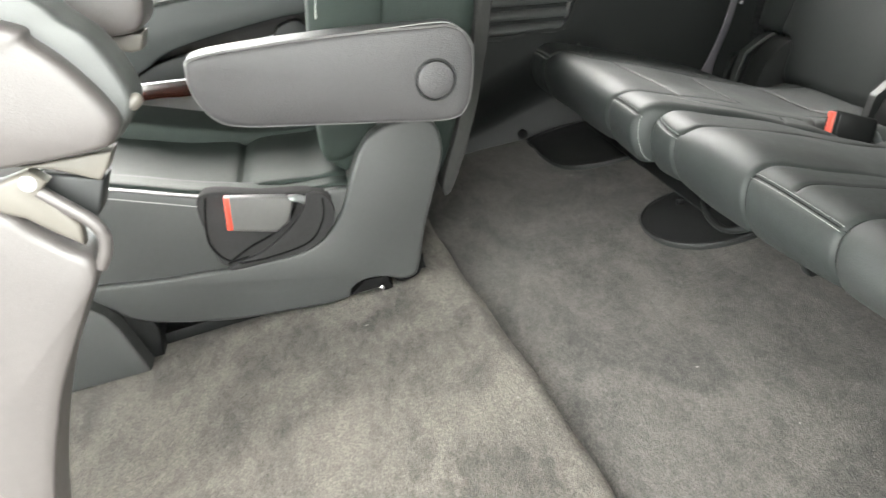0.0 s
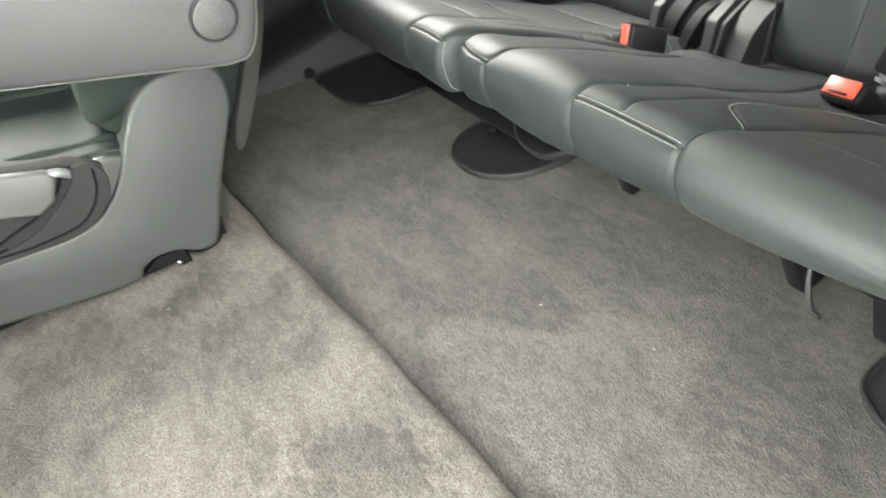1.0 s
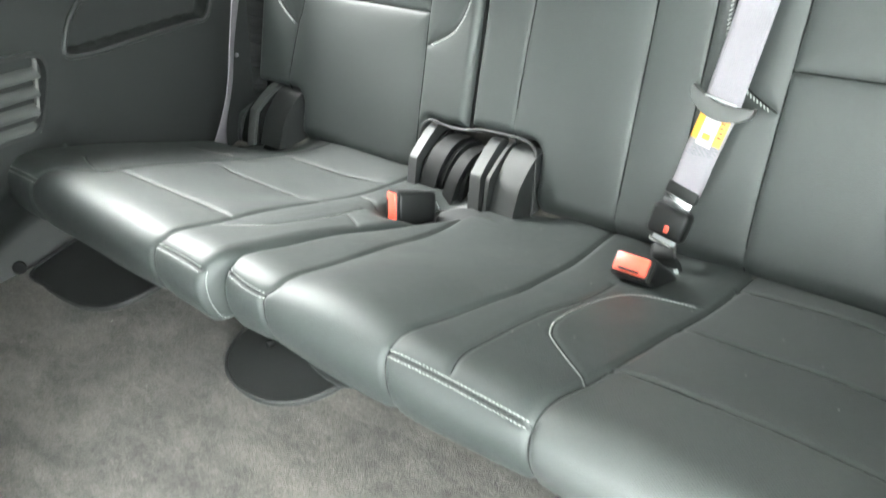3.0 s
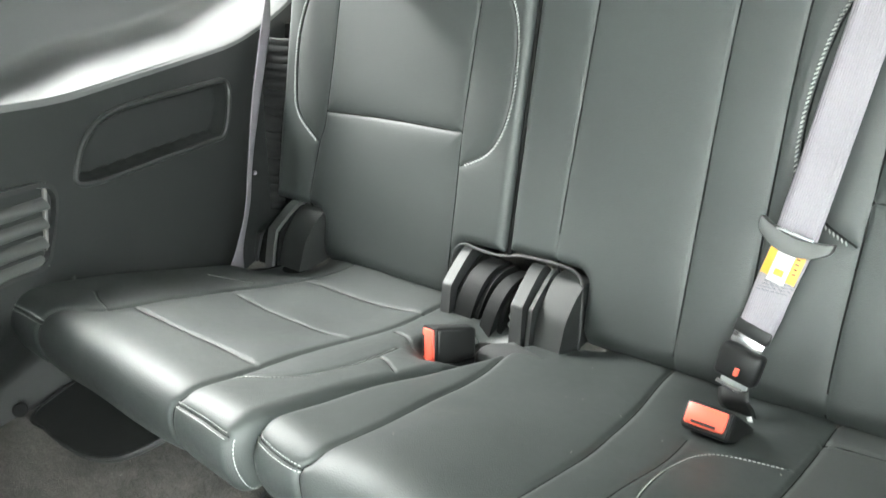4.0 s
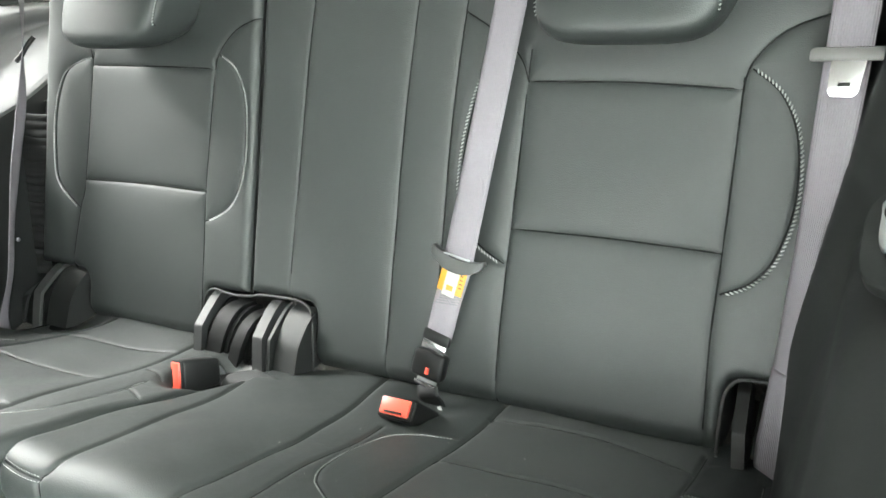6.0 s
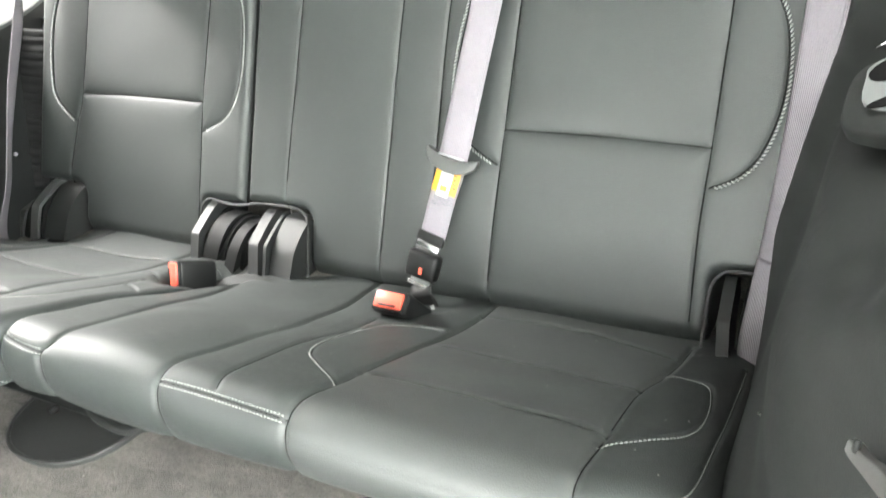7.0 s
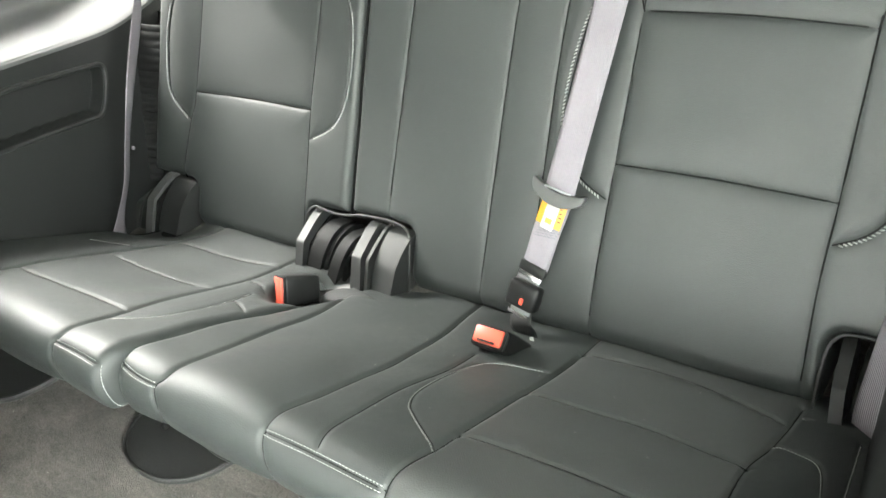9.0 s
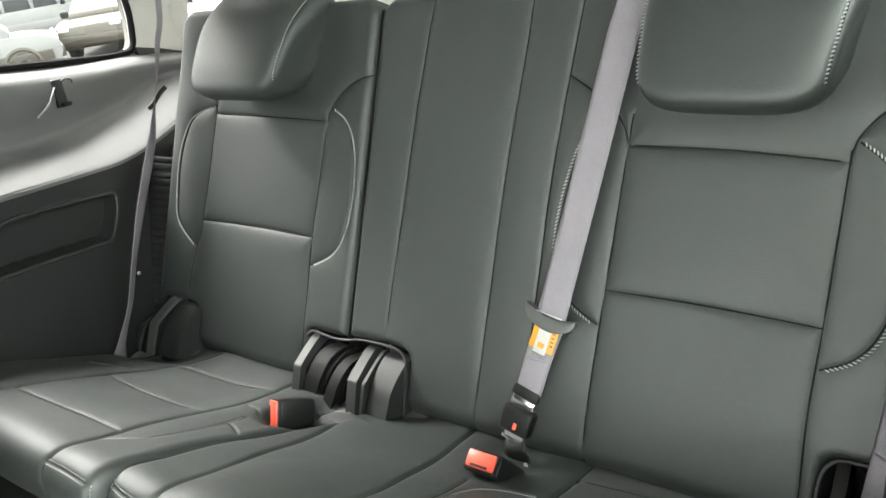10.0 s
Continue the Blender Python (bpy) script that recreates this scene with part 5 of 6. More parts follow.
# ---------------------------------------------------------------- belts and buckles
def buckle(name, tip, direction, upd, parent_label, size=(0.052, 0.028, 0.075), button=(0.040, 0.018)):
    """A press-button buckle: black housing, orange-red button in its end."""
    d, u = Vector(direction).normalized(), Vector(upd)
    u = (u - d * u.dot(d)).normalized()
    s = u.cross(d)
    m = Matrix((s, u, d)).transposed().to_4x4()
    m.translation = Vector(tip) - d * (size[2] / 2)
    t = thing(name, tuple(m.translation), parent_label, "seat belt buckle")
    bm_ = box(size, Matrix(), 0.007, 3)
    for v in bm_.verts:
        k = 0.5 - v.co.z / size[2]
        v.co.x *= 1 - 0.30 * max(0, k - 0.35)
        v.co.y *= 1 - 0.25 * max(0, k - 0.35)
    bm_.transform(m)
    wpart("housing", bm_, BLACK, t)
    bm_ = box((button[0] + 0.006, button[1] + 0.005, 0.006), m @ pose(0, 0, size[2] / 2 - 0.001), 0.002)
    wpart("surround", bm_, BLACK, t)
    bt = wpart("button", box((button[0], button[1], 0.009), m @ pose(0, 0.001, size[2] / 2 + 0.001), 0.003), REDBTN, t, "orange-red press button")
    wpart("slot", box((button[0] * 0.62, 0.0035, 0.002), m @ pose(0, -button[1] * 0.30, size[2] / 2 + 0.0056), 0.0006), BLACK, bt)
    return t


buckle("belt_buckle", (0.128, 0.352, 0.074), (-0.04, -0.66, 0.75), (0.0, 0.75, 0.66), "black belt buckle with orange-red button lying on the cushion", (0.058, 0.034, 0.085), (0.047, 0.024))
B1 = buckle("belt_buckle", (-0.252, 0.312, 0.068), (-0.30, -0.82, 0.32), (1, 0.1, 0.1), "black belt buckle with orange-red button between the cushions", (0.054, 0.034, 0.066), (0.048, 0.028))

strap("anchor_strap", spline([(-0.236, 0.362, 0.050), (-0.246, 0.376, 0.044), (-0.254, 0.392, 0.030), (-0.258, 0.400, 0.010)], 6), (0.8, 0.5, 0.2), 0.012, 0.003, SATIN, B1, "worn grey anchor strap")

# centre shoulder belt, hanging down the backrest to its anchor buckle
cb = thing("centre_belt", (0.15, 0.53, 0.2), "grey centre shoulder belt hanging down the backrest", "seat belt")
pts = [back_point(0.300, 1.05, 0.06), back_point(0.262, 0.86, 0.045), back_point(0.217, 0.66, 0.036), back_point(0.206, 0.61, 0.034), back_point(0.178, 0.42, 0.032), back_point(0.152, 0.235, 0.034), back_point(0.149, 0.215, 0.034)]
strap("webbing", spline(pts, 10), (1, 0.02, 0.1), 0.049, 0.0016, BELT, cb, "mauve-grey woven webbing")
low = [back_point(0.1495, 0.216, 0.030), back_point(0.142, 0.185, 0.030), back_point(0.134, 0.150, 0.031), back_point(0.128, 0.120, 0.030), back_point(0.122, 0.098, 0.027)]
strap("webbing_end", spline(low, 8), (1, 0.02, 0.22), [0.049 - 0.006 * (i / 32) for i in range(33)], 0.0030, BELT, cb, "folded grey webbing end")


def in_back(x, u, n_, tilt=0.0):
    """Frame lying on the backrest: x across, y up the backrest, z out; tilt turns it in its plane."""
    return in_plane(x, u, n_) @ Matrix.Rotation(radians(tilt), 4, "Z")


TB = in_back(0.1495, 0.214, 0.037, -11)
tg = slab([(-0.043, 0.012), (-0.040, -0.004), (-0.020, -0.016), (0.0, -0.019), (0.020, -0.016), (0.040, -0.004), (0.043, 0.010), (0.030, 0.006), (0.0, 0.002), (-0.030, 0.008)], 2, -0.005, 0.006, 0.003)
tg.transform(TB)
wpart("tongue", tg, SHIELDGREY, cb, "dark grey plastic tongue")
wpart("tongue_slot", box((0.044, 0.003, 0.002), TB @ pose(0, 0.006, 0.0065), 0.0008), SATIN, cb)
lb = box((0.042, 0.036, 0.0012), in_back(0.1415, 0.182, 0.0350, -13), 0.0004)
wpart("label", lb, YELLOW, cb, "yellow warning label")
wpart("label_panel", box((0.021, 0.044, 0.0014), in_back(0.1405, 0.181, 0.0356, -13), 0.0004), LABELGREY, cb, "white panel on the label")
wpart("label_mark", box((0.011, 0.008, 0.0014), in_back(0.1385, 0.172, 0.0362, -13), 0.0003), YELLOW, cb)
for k in range(4):
    wpart("label_bar", box((0.0045, 0.0014, 0.0010), in_back(0.1555 + 0.0008 * k, 0.173 + 0.006 * k, 0.0358, -13)), BLACK, cb, "small dark print bars")
random.seed(12)
bms = [box((0.0046, 0.0013, 0.0012), in_back(0.134 + 0.0022 * r_ - 0.016 + 0.0055 * c_ + random.uniform(-0.001, 0.001), 0.148 + 0.0038 * r_, 0.0335, random.uniform(-40, 10))) for r_ in range(4) for c_ in range(7)]
wpart("tacking", join(*bms), DARKBELT, cb, "dark cross tacking on the webbing")
# anchor buckle below
wpart("keeper", box((0.046, 0.018, 0.010), in_back(0.119, 0.094, 0.026, -14), 0.003), BLACK, cb)
wpart("latch_plate", box((0.040, 0.014, 0.002), in_back(0.1165, 0.080, 0.031, -16), 0.0006), STEEL, cb, "bright steel latch plate")
ab = box((0.054, 0.042, 0.022), in_back(0.112, 0.052, 0.030, -10), 0.007, 3)
wpart("anchor_buckle", ab, BLACK, cb, "glossy black mini buckle")
wpart("release_mark", box((0.006, 0.010, 0.003), in_back(0.1135, 0.044, 0.0415, -10), 0.001), REDBTN, cb, "small red release mark")
wpart("release_key", box((0.034, 0.011, 0.006), in_back(0.111, 0.030, 0.034, -10), 0.002), SATIN, cb)
wpart("fitting", box((0.044, 0.006, 0.004), in_back(0.109, 0.021, 0.032, -14), 0.001), STEEL, cb)
strap("anchor_strap", spline([back_point(0.109, 0.022, 0.028), back_point(0.114, 0.006, 0.034), back_point(0.122, -0.010, 0.026), back_point(0.125, -0.05, 0.02)], 6), (1, 0, 0.3), 0.040, 0.003, BLACK, cb, "shiny black anchor strap")
wpart("anchor_tag", box((0.006, 0.007, 0.0010), in_back(0.139, -0.008, 0.040, 30)), LABELGREY, cb, "pale tag")

# far shoulder belt
fb_ = thing("side_belt", (-0.84, 0.50, 0.1), "grey side shoulder belt hanging beside the single backrest", "seat belt", "side shoulder belts")
fp = [(-0.90, 0.80, 1.02), (-0.862, 0.735, 0.69), (-0.848, 0.690, 0.59), (-0.840, 0.648, 0.497), (-0.826, 0.608, 0.43), (-0.820, 0.580, 0.385), (-0.806, 0.515, 0.29), (-0.794, 0.460, 0.20), (-0.790, 0.420, 0.12), (-0.795, 0.385, 0.06), (-0.800, 0.365, 0.02), (-0.803, 0.35, -0.03)]
fs_ = [(0.62, -0.78, 0), (0.64, -0.76, 0), (0.66, -0.75, 0), (0.78, -0.62, 0.0), (0.62, -0.78, 0), (0.52, -0.85, 0), (0.56, -0.82, 0), (0.66, -0.75, 0), (0.64, -0.76, 0), (0.52, -0.85, 0), (0.35, -0.93, 0), (0.2, -0.98, 0)]
sp_ = spline(fp, 8)
sd_ = [tuple(q) for q in spline(fs_, 8)]
wd_ = np.interp(np.arange(len(sp_)), [0, 24, 40, 64, 72, 80, 88], [0.047, 0.047, 0.047, 0.047, 0.040, 0.050, 0.052])
strap("webbing", sp_, sd_, wd_, 0.0014, BELT, fb_, "grey woven webbing")
wpart("stop_bar", tube(spline([(-0.842, 0.625, 0.474), (-0.832, 0.634, 0.484), (-0.828, 0.652, 0.500), (-0.820, 0.665, 0.511)], 4), 0.0048, 10), BLACK, fb_, "black plastic tongue stop")
wpart("stop_button", cyl(0.0045, 0.005, Matrix.Translation((-0.842, 0.488, 0.150)) @ Matrix.Rotation(1.57, 4, "Y"), 0.002, 16), BELT, fb_)

# near shoulder belt
nb_ = thing("side_belt", (0.60, 0.50, 0.1), "mauve-grey side shoulder belt hanging beside the two-place backrest", "seat belt", "side shoulder belts")
np_ = [(0.672, 0.80, 1.02), (0.643, 0.705, 0.66), (0.632, 0.650, 0.49), (0.626, 0.612, 0.40), (0.618, 0.568, 0.30), (0.607, 0.522, 0.195), (0.601, 0.496, 0.135), (0.598, 0.473, 0.08), (0.596, 0.452, 0.03), (0.599, 0.438, -0.03)]
ns_ = [(1, -0.1, 0.1)] * 3 + [(0.95, -0.3, 0.1), (0.8, -0.6, 0.1), (0.62, -0.75, 0.1), (0.6, -0.8, 0.1), (0.7, -0.7, 0.1), (0.8, -0.6, 0.1), (0.8, -0.6, 0.1)]
strap("webbing", spline(np_, 8), [tuple(q) for q in spline(ns_, 8)], 0.050, 0.0016, BELT, nb_, "mauve-grey woven webbing")
for dz_ in (0.0, 0.012):
    wpart("tack", tube([(0.622, 0.503 + 0.4 * dz_, 0.186 + dz_), (0.614, 0.513 + 0.4 * dz_, 0.187 + dz_), (0.608, 0.520 + 0.4 * dz_, 0.187 + dz_)], 0.0009, 6), DARKBELT, nb_, "dark cross stitching")
strap("webbing_fold", spline(np_[6:], 8), [tuple(q) for q in spline(ns_[6:], 8)], 0.050, 0.0048, BELT, nb_, "doubled lower webbing")
NT_ = Matrix.Translation((0.633, 0.640, 0.468)) @ Matrix((Vector((1, -0.1, 0.05)).normalized(), Vector((0.1, 0.37, 0.92)).normalized(), Vector((-0.1, -0.92, 0.38)).normalized())).transposed().to_4x4()
wpart("tongue", box((0.086, 0.016, 0.010), NT_ @ pose(0, 0.012, 0.002), 0.004), GREYPLASTIC, nb_, "dark grey plastic tongue")
tp = slab([(-0.019, 0.012), (-0.017, -0.030), (-0.012, -0.036), (0.012, -0.036), (0.017, -0.030), (0.019, 0.012)], 2, 0.002, 0.0045, 0.0006, closed_spline=False)
tp.transform(NT_)
wpart("blade", tp, STEEL, nb_, "bright steel latch blade")
wpart("blade_slot", box((0.013, 0.0045, 0.001), NT_ @ pose(0, -0.022, 0.0048), 0.0004), BLACK, nb_)

# ---------------------------------------------------------------- under the bench
def foot_disc(outline, label):
    d = thing("foot_cover", (sum(p[0] for p in outline) / len(outline), sum(p[1] for p in outline) / len(outline), 0.0), label, "rubber cover", "rubber foot covers")
    wpart("pad", slab(outline, 2, -0.004, 0.0045, 0.002), RUBBER, d)
    o_ = spline(outline, 6, True)
    c = o_.mean(0)
    wpart("rim", tube([((p[0] - c[0]) * 0.985 + c[0], (p[1] - c[1]) * 0.985 + c[1], 0.0045) for p in o_], 0.0030, 8, True), RUBBER, d, "raised rubber rim")
    return d


def oval(cx, cy, rx, ry, n=14, p=0.9):
    out = []
    for k in range(n):
        a = 2 * math.pi * k / n
        ca, sa = math.cos(a), math.sin(a)
        out.append((cx + rx * math.copysign(abs(ca) ** p, ca), cy + ry * math.copysign(abs(sa) ** p, sa)))
    return out


foot_disc(oval(-0.208, 0.075, 0.104, 0.104), "round black rubber foot cover on the carpet")
foot_disc([(-0.775, -0.050), (-0.72, -0.062), (-0.65, -0.063), (-0.59, -0.055), (-0.55, -0.035), (-0.528, 0.005), (-0.522, 0.05), (-0.53, 0.12), (-0.56, 0.17), (-0.70, 0.18), (-0.785, 0.10)], "wide black rubber foot cover on the carpet")
foot_disc([(0.430, 0.090), (0.431, 0.045), (0.447, 0.018), (0.488, 0.001), (0.56, -0.006), (0.64, 0.0), (0.66, 0.10), (0.60, 0.20), (0.46, 0.20)], "black rubber foot cover by the side trim")
fr = near_seat
# dark frame mass, stretched along both cushions to deepen the shade underneath
for xa, xb in ((-0.74, -0.21), (-0.17, 0.60)):
    wpart("frame_and_shade_plate", box((xb - xa, 0.06, 0.062), pose((xa + xb) / 2, 0.150, 0.052, 0, 0, 0), 0.006), BLACK, fr)
wpart("front_tube", tube([(-0.72, 0.075, 0.075), (-0.30, 0.070, 0.072), (0.10, 0.072, 0.072), (0.60, 0.072, 0.075)], 0.011, 10), BLACK, fr)
wpart("rear_tube", tube([(-0.72, 0.31, 0.012), (0.60, 0.31, 0.012)], 0.011, 10), BLACK, fr)
for x in (-0.62, -0.30, -0.17, 0.02, 0.30, 0.53):
    wpart("leg", box((0.022, 0.05, 0.10), pose(x, 0.105, 0.048, 18, 0, 0), 0.003), BLACK, fr)
for x in (-0.66, -0.20, 0.50):
    wpart("side_rail", box((0.014, 0.26, 0.03), pose(x, 0.19, 0.034, -12, 0, 0), 0.003), BLACK, fr)
wpart("cross_bar", box((0.50, 0.03, 0.006), pose(-0.40, 0.052, 0.045, 20, 0, 0), 0.002), BLACK, fr)
wpart("knob", cyl(0.005, 0.012, pose(-0.216, 0.034, 0.034, 80, 0, 0), 0.002, 16), BELLOWS, fr)
wpart("lever", tube(spline([(-0.16, 0.05, 0.070), (-0.12, 0.030, 0.055), (-0.06, 0.026, 0.052), (-0.01, 0.040, 0.070)], 8), 0.0055, 8), PLASTIC, fr, "dark pull-strap lever")
cab = thing("cable", (0.33, 0.10, 0.0), "thin dark cable loop hanging under the bench", "cable")
wpart("cord", tube(spline([(0.318, 0.11, 0.09), (0.319, 0.098, 0.05), (0.326, 0.084, 0.02), (0.338, 0.075, 0.004), (0.352, 0.072, 0.003)], 8), 0.0035, 8), RUBBER, cab)
mech = thing("slide_mechanism", (0.50, 0.09, 0.03), "black slide mechanism with a white and lime label", "mechanism")
wpart("housing", box((0.19, 0.05, 0.050), pose(0.505, 0.092, 0.050, 0, -4, 0), 0.005), BLACK, mech)
wpart("rod", tube([(0.440, 0.060, 0.054), (0.486, 0.060, 0.062)], 0.0022, 10), SATIN, mech, "bright steel rod")
wpart("label", box((0.030, 0.003, 0.013), pose(0.497, 0.061, 0.0635, -30, -10, 0), 0.0006), WHITELBL, mech, "white paper label")
wpart("label_end", box((0.018, 0.0034, 0.013), pose(0.520, 0.061, 0.0680, -30, -10, 0), 0.0006), LIME, mech, "lime green label end")
wpart("bolt", cyl(0.006, 0.010, pose(0.560, 0.062, 0.060, 80, 0, 0), 0.002, 16), STEEL, mech)

# ---------------------------------------------------------------- second row
chair = thing("captain_chair", (-0.50, -0.55, 0.0), "dark leather captain's chair with a grey plastic base and folding armrest", "car seat", "second-row chairs")
SHIELD = [(-0.870, 0.148), (-0.845, 0.105), (-0.800, 0.068), (-0.690, 0.034), (-0.571, 0.016), (-0.505, 0.012), (-0.492, 0.026), (-0.470, 0.034), (-0.440, 0.030), (-0.415, 0.018), (-0.392, 0.018), (-0.378, 0.040), (-0.355, 0.096), (-0.315, 0.175), (-0.303, 0.205), (-0.305, 0.245), (-0.335, 0.262), (-0.385, 0.262), (-0.415, 0.245), (-0.440, 0.210), (-0.470, 0.160), (-0.500, 0.128), (-0.545, 0.110), (-0.640, 0.114), (-0.750, 0.128)]
wpart("side_shield", slab(SHIELD, 0, -0.335, -0.262, 0.012, per=5, seg=4), SHIELDGREY, chair, "grey grained plastic side shield")
random.seed(8)
wpart("base_bracket", slab([(-0.960, 0.006), (-0.815, 0.002), (-0.822, 0.030), (-0.835, 0.085), (-0.845, 0.110), (-0.862, 0.128), (-0.960, 0.150)], 0, -0.36, -0.234, 0.004, closed_spline=False), SHIELDGREY, chair, "dark plastic seat base bracket")
wpart("base_core", slab([(-0.90, 0.004), (-0.800, 0.002), (-0.792, 0.050), (-0.800, 0.085), (-0.90, 0.12)], 0, -0.37, -0.272, 0.004, closed_spline=False), BLACK, chair, "black rail end cover")
wpart("slide_foot", slab([(-0.500, 0.012), (-0.470, 0.031), (-0.435, 0.030), (-0.430, 0.005), (-0.446, 0.002), (-0.452, 0.012)], 0, -0.33, -0.268, 0.003, closed_spline=False), BELLOWS, chair)
wpart("slide_foot", slab([(-0.422, 0.012), (-0.385, 0.014), (-0.372, 0.050), (-0.41, 0.050)], 0, -0.33, -0.272, 0.004), BELLOWS, chair)
wpart("slide_bolt", cyl(0.0042, 0.014, pose(-0.262, -0.447, 0.016, 0, 90, 0), 0.002, 18), STEEL, chair, "bright bolt head")
wpart("slide_rail", box((0.05, 0.50, 0.022), pose(-0.33, -0.62, 0.012), 0.003), BLACK, chair)


def loft_pad(name, x0, x1, outline, parent, material, bulge=0.012, bevel=0.03, label="", per=8):
    """A soft upholstered slab: an outline in y and z pulled along x, rolled edges and a swollen face."""
    o_ = spline(outline, per, True)
    c = o_.mean(0)
    steps = [(0.0, 1 - bevel * 3.2), (0.02, 1 - bevel * 1.6), (0.06, 1 - bevel * 0.7), (0.14, 1 - bevel * 0.15), (0.3, 1.0), (0.7, 1.0), (0.86, 1 - bevel * 0.15), (0.94, 1 - bevel * 0.7), (0.98, 1 - bevel * 1.6), (1.0, 1 - bevel * 3.2)]
    verts, faces = [], []
    n_ = len(o_)
    for t, k in steps:
        for p in o_:
            q = c + (p - c) * k
            verts.append((x0 + (x1 - x0) * t, q[0], q[1]))
    for i in range(len(steps) - 1):
        for j in range(n_):
            faces.append((i * n_ + j, i * n_ + (j + 1) % n_, (i + 1) * n_ + (j + 1) % n_, (i + 1) * n_ + j))
    for base, sgn in ((0, -1), ((len(steps) - 1) * n_, 1)):
        prev = base
        for k in (0.8, 0.5, 0.25):
            st = len(verts)
            for p in o_:
                q = c + (p - c) * (1 - bevel * 3.2) * k
                verts.append(((x0 if sgn < 0 else x1) + sgn * bulge * (1 - k * k), q[0], q[1]))
            for j in range(n_):
                faces.append((prev + j, prev + (j + 1) % n_, st + (j + 1) % n_, st + j))
            prev = st
        verts.append(((x0 if sgn < 0 else x1) + sgn * bulge, c[0], c[1]))
        for j in range(n_):
            faces.append((prev + j, prev + (j + 1) % n_, len(verts) - 1))
    bm_ = bmesh.new()
    bv = [bm_.verts.new(v) for v in verts]
    for f in faces:
        bm_.faces.new([bv[i] for i in f])
    return wpart(name, bm_, material, parent, label, True, 70)


ARMREST = [(-0.606, 0.425), (-0.590, 0.442), (-0.500, 0.435), (-0.400, 0.422), (-0.300, 0.405), (-0.262, 0.396), (-0.245, 0.370), (-0.250, 0.330), (-0.268, 0.288), (-0.295, 0.278), (-0.360, 0.293), (-0.470, 0.320), (-0.560, 0.343), (-0.592, 0.362), (-0.606, 0.395)]
loft_pad("armrest", -0.222, -0.150, ARMREST, chair, ARMPAD, 0.006, 0.036, "grey padded folding armrest")
o_ = spline(ARMREST, 8, True)
c_ = o_.mean(0)
top_run = spline([(-0.592, 0.432), (-0.50, 0.427), (-0.41, 0.4165), (-0.34, 0.4075), (-0.275, 0.3975), (-0.254, 0.380)], 8)
for dz_ in (0.0, 0.0052):
    wpart("stitching", tube([(-0.1550 - 0.5 * dz_, a, b + dz_ + 0.001) for a, b in top_run], 0.0007, 6), THREAD, chair, "pale double row of stitching")
wpart("piping", tube([(-0.1538, *(c_ + (p - c_) * 0.978)) for p in o_], 0.0008, 6, True), GREYPLASTIC, chair, "pale edge piping")
wpart("piping", tube([(-0.1570, *(c_ + (p - c_) * 0.996)) for p in o_[4:52]], 0.0007, 6), GREYPLASTIC, chair)
wpart("pivot_cap", cyl(0.0245, 0.010, pose(-0.1455, -0.304, 0.338, 0, 90, 0), 0.004, 48), ARMPAD, chair, "round grey pivot cap")
wpart("pivot_ring", tube([(-0.1445, -0.304 + 0.0262 * math.cos(k * math.pi / 24), 0.338 + 0.0262 * math.sin(k * math.pi / 24)) for k in range(48)], 0.0014, 6, True), PLASTIC, chair)

# chair cushion with two pads and a seam, bolster and side face
CSEAT = [(-1.00, 0.16), (-0.99, 0.25), (-0.94, 0.308), (-0.85, 0.304), (-0.78, 0.284), (-0.66, 0.236), (-0.55, 0.202), (-0.46, 0.190), (-0.44, 0.17), (-0.45, 0.12), (-0.70, 0.10), (-0.95, 0.12)]
loft_pad("seat_side", -0.345, -0.272, [(a, b - 0.004) for a, b in CSEAT], chair, SHIELDGREY, 0.004, 0.02, "dark leather cushion side")
loft_pad("seat_bolster", -0.335, -0.285, [(a, b + 0.002) for a, b in CSEAT], chair, CHAIRLEATHER, 0.004, 0.03, "dark leather cushion bolster")
loft_pad("seat_pad", -0.585, -0.318, [(-0.622, 0.13), (-0.617, 0.198), (-0.602, 0.213), (-0.57, 0.215), (-0.50, 0.203), (-0.45, 0.196), (-0.43, 0.13)], chair, CHAIRLEATHER, 0.004, 0.03, "dark leather rear seat pad")
loft_pad("seat_pad", -0.585, -0.318, [(-0.98, 0.13), (-0.97, 0.26), (-0.93, 0.300), (-0.85, 0.292), (-0.78, 0.270), (-0.70, 0.240), (-0.63, 0.222), (-0.612, 0.212), (-0.602, 0.198), (-0.604, 0.13)], chair, CHAIRLEATHER, 0.004, 0.03, "dark leather front seat pad")
loft_pad("seat_bolster", -0.72, -0.58, [(a, b + 0.016) for a, b in CSEAT], chair, CHAIRLEATHER, 0.004, 0.03, "dark leather outer cushion bolster")
wpart("stitching", tube([(-0.2715, y, z) for y, z in ((-0.95, 0.292), (-0.85, 0.287), (-0.79, 0.270), (-0.668, 0.219))], 0.0013, 6), THREAD, chair, "pale seam along the cushion side")
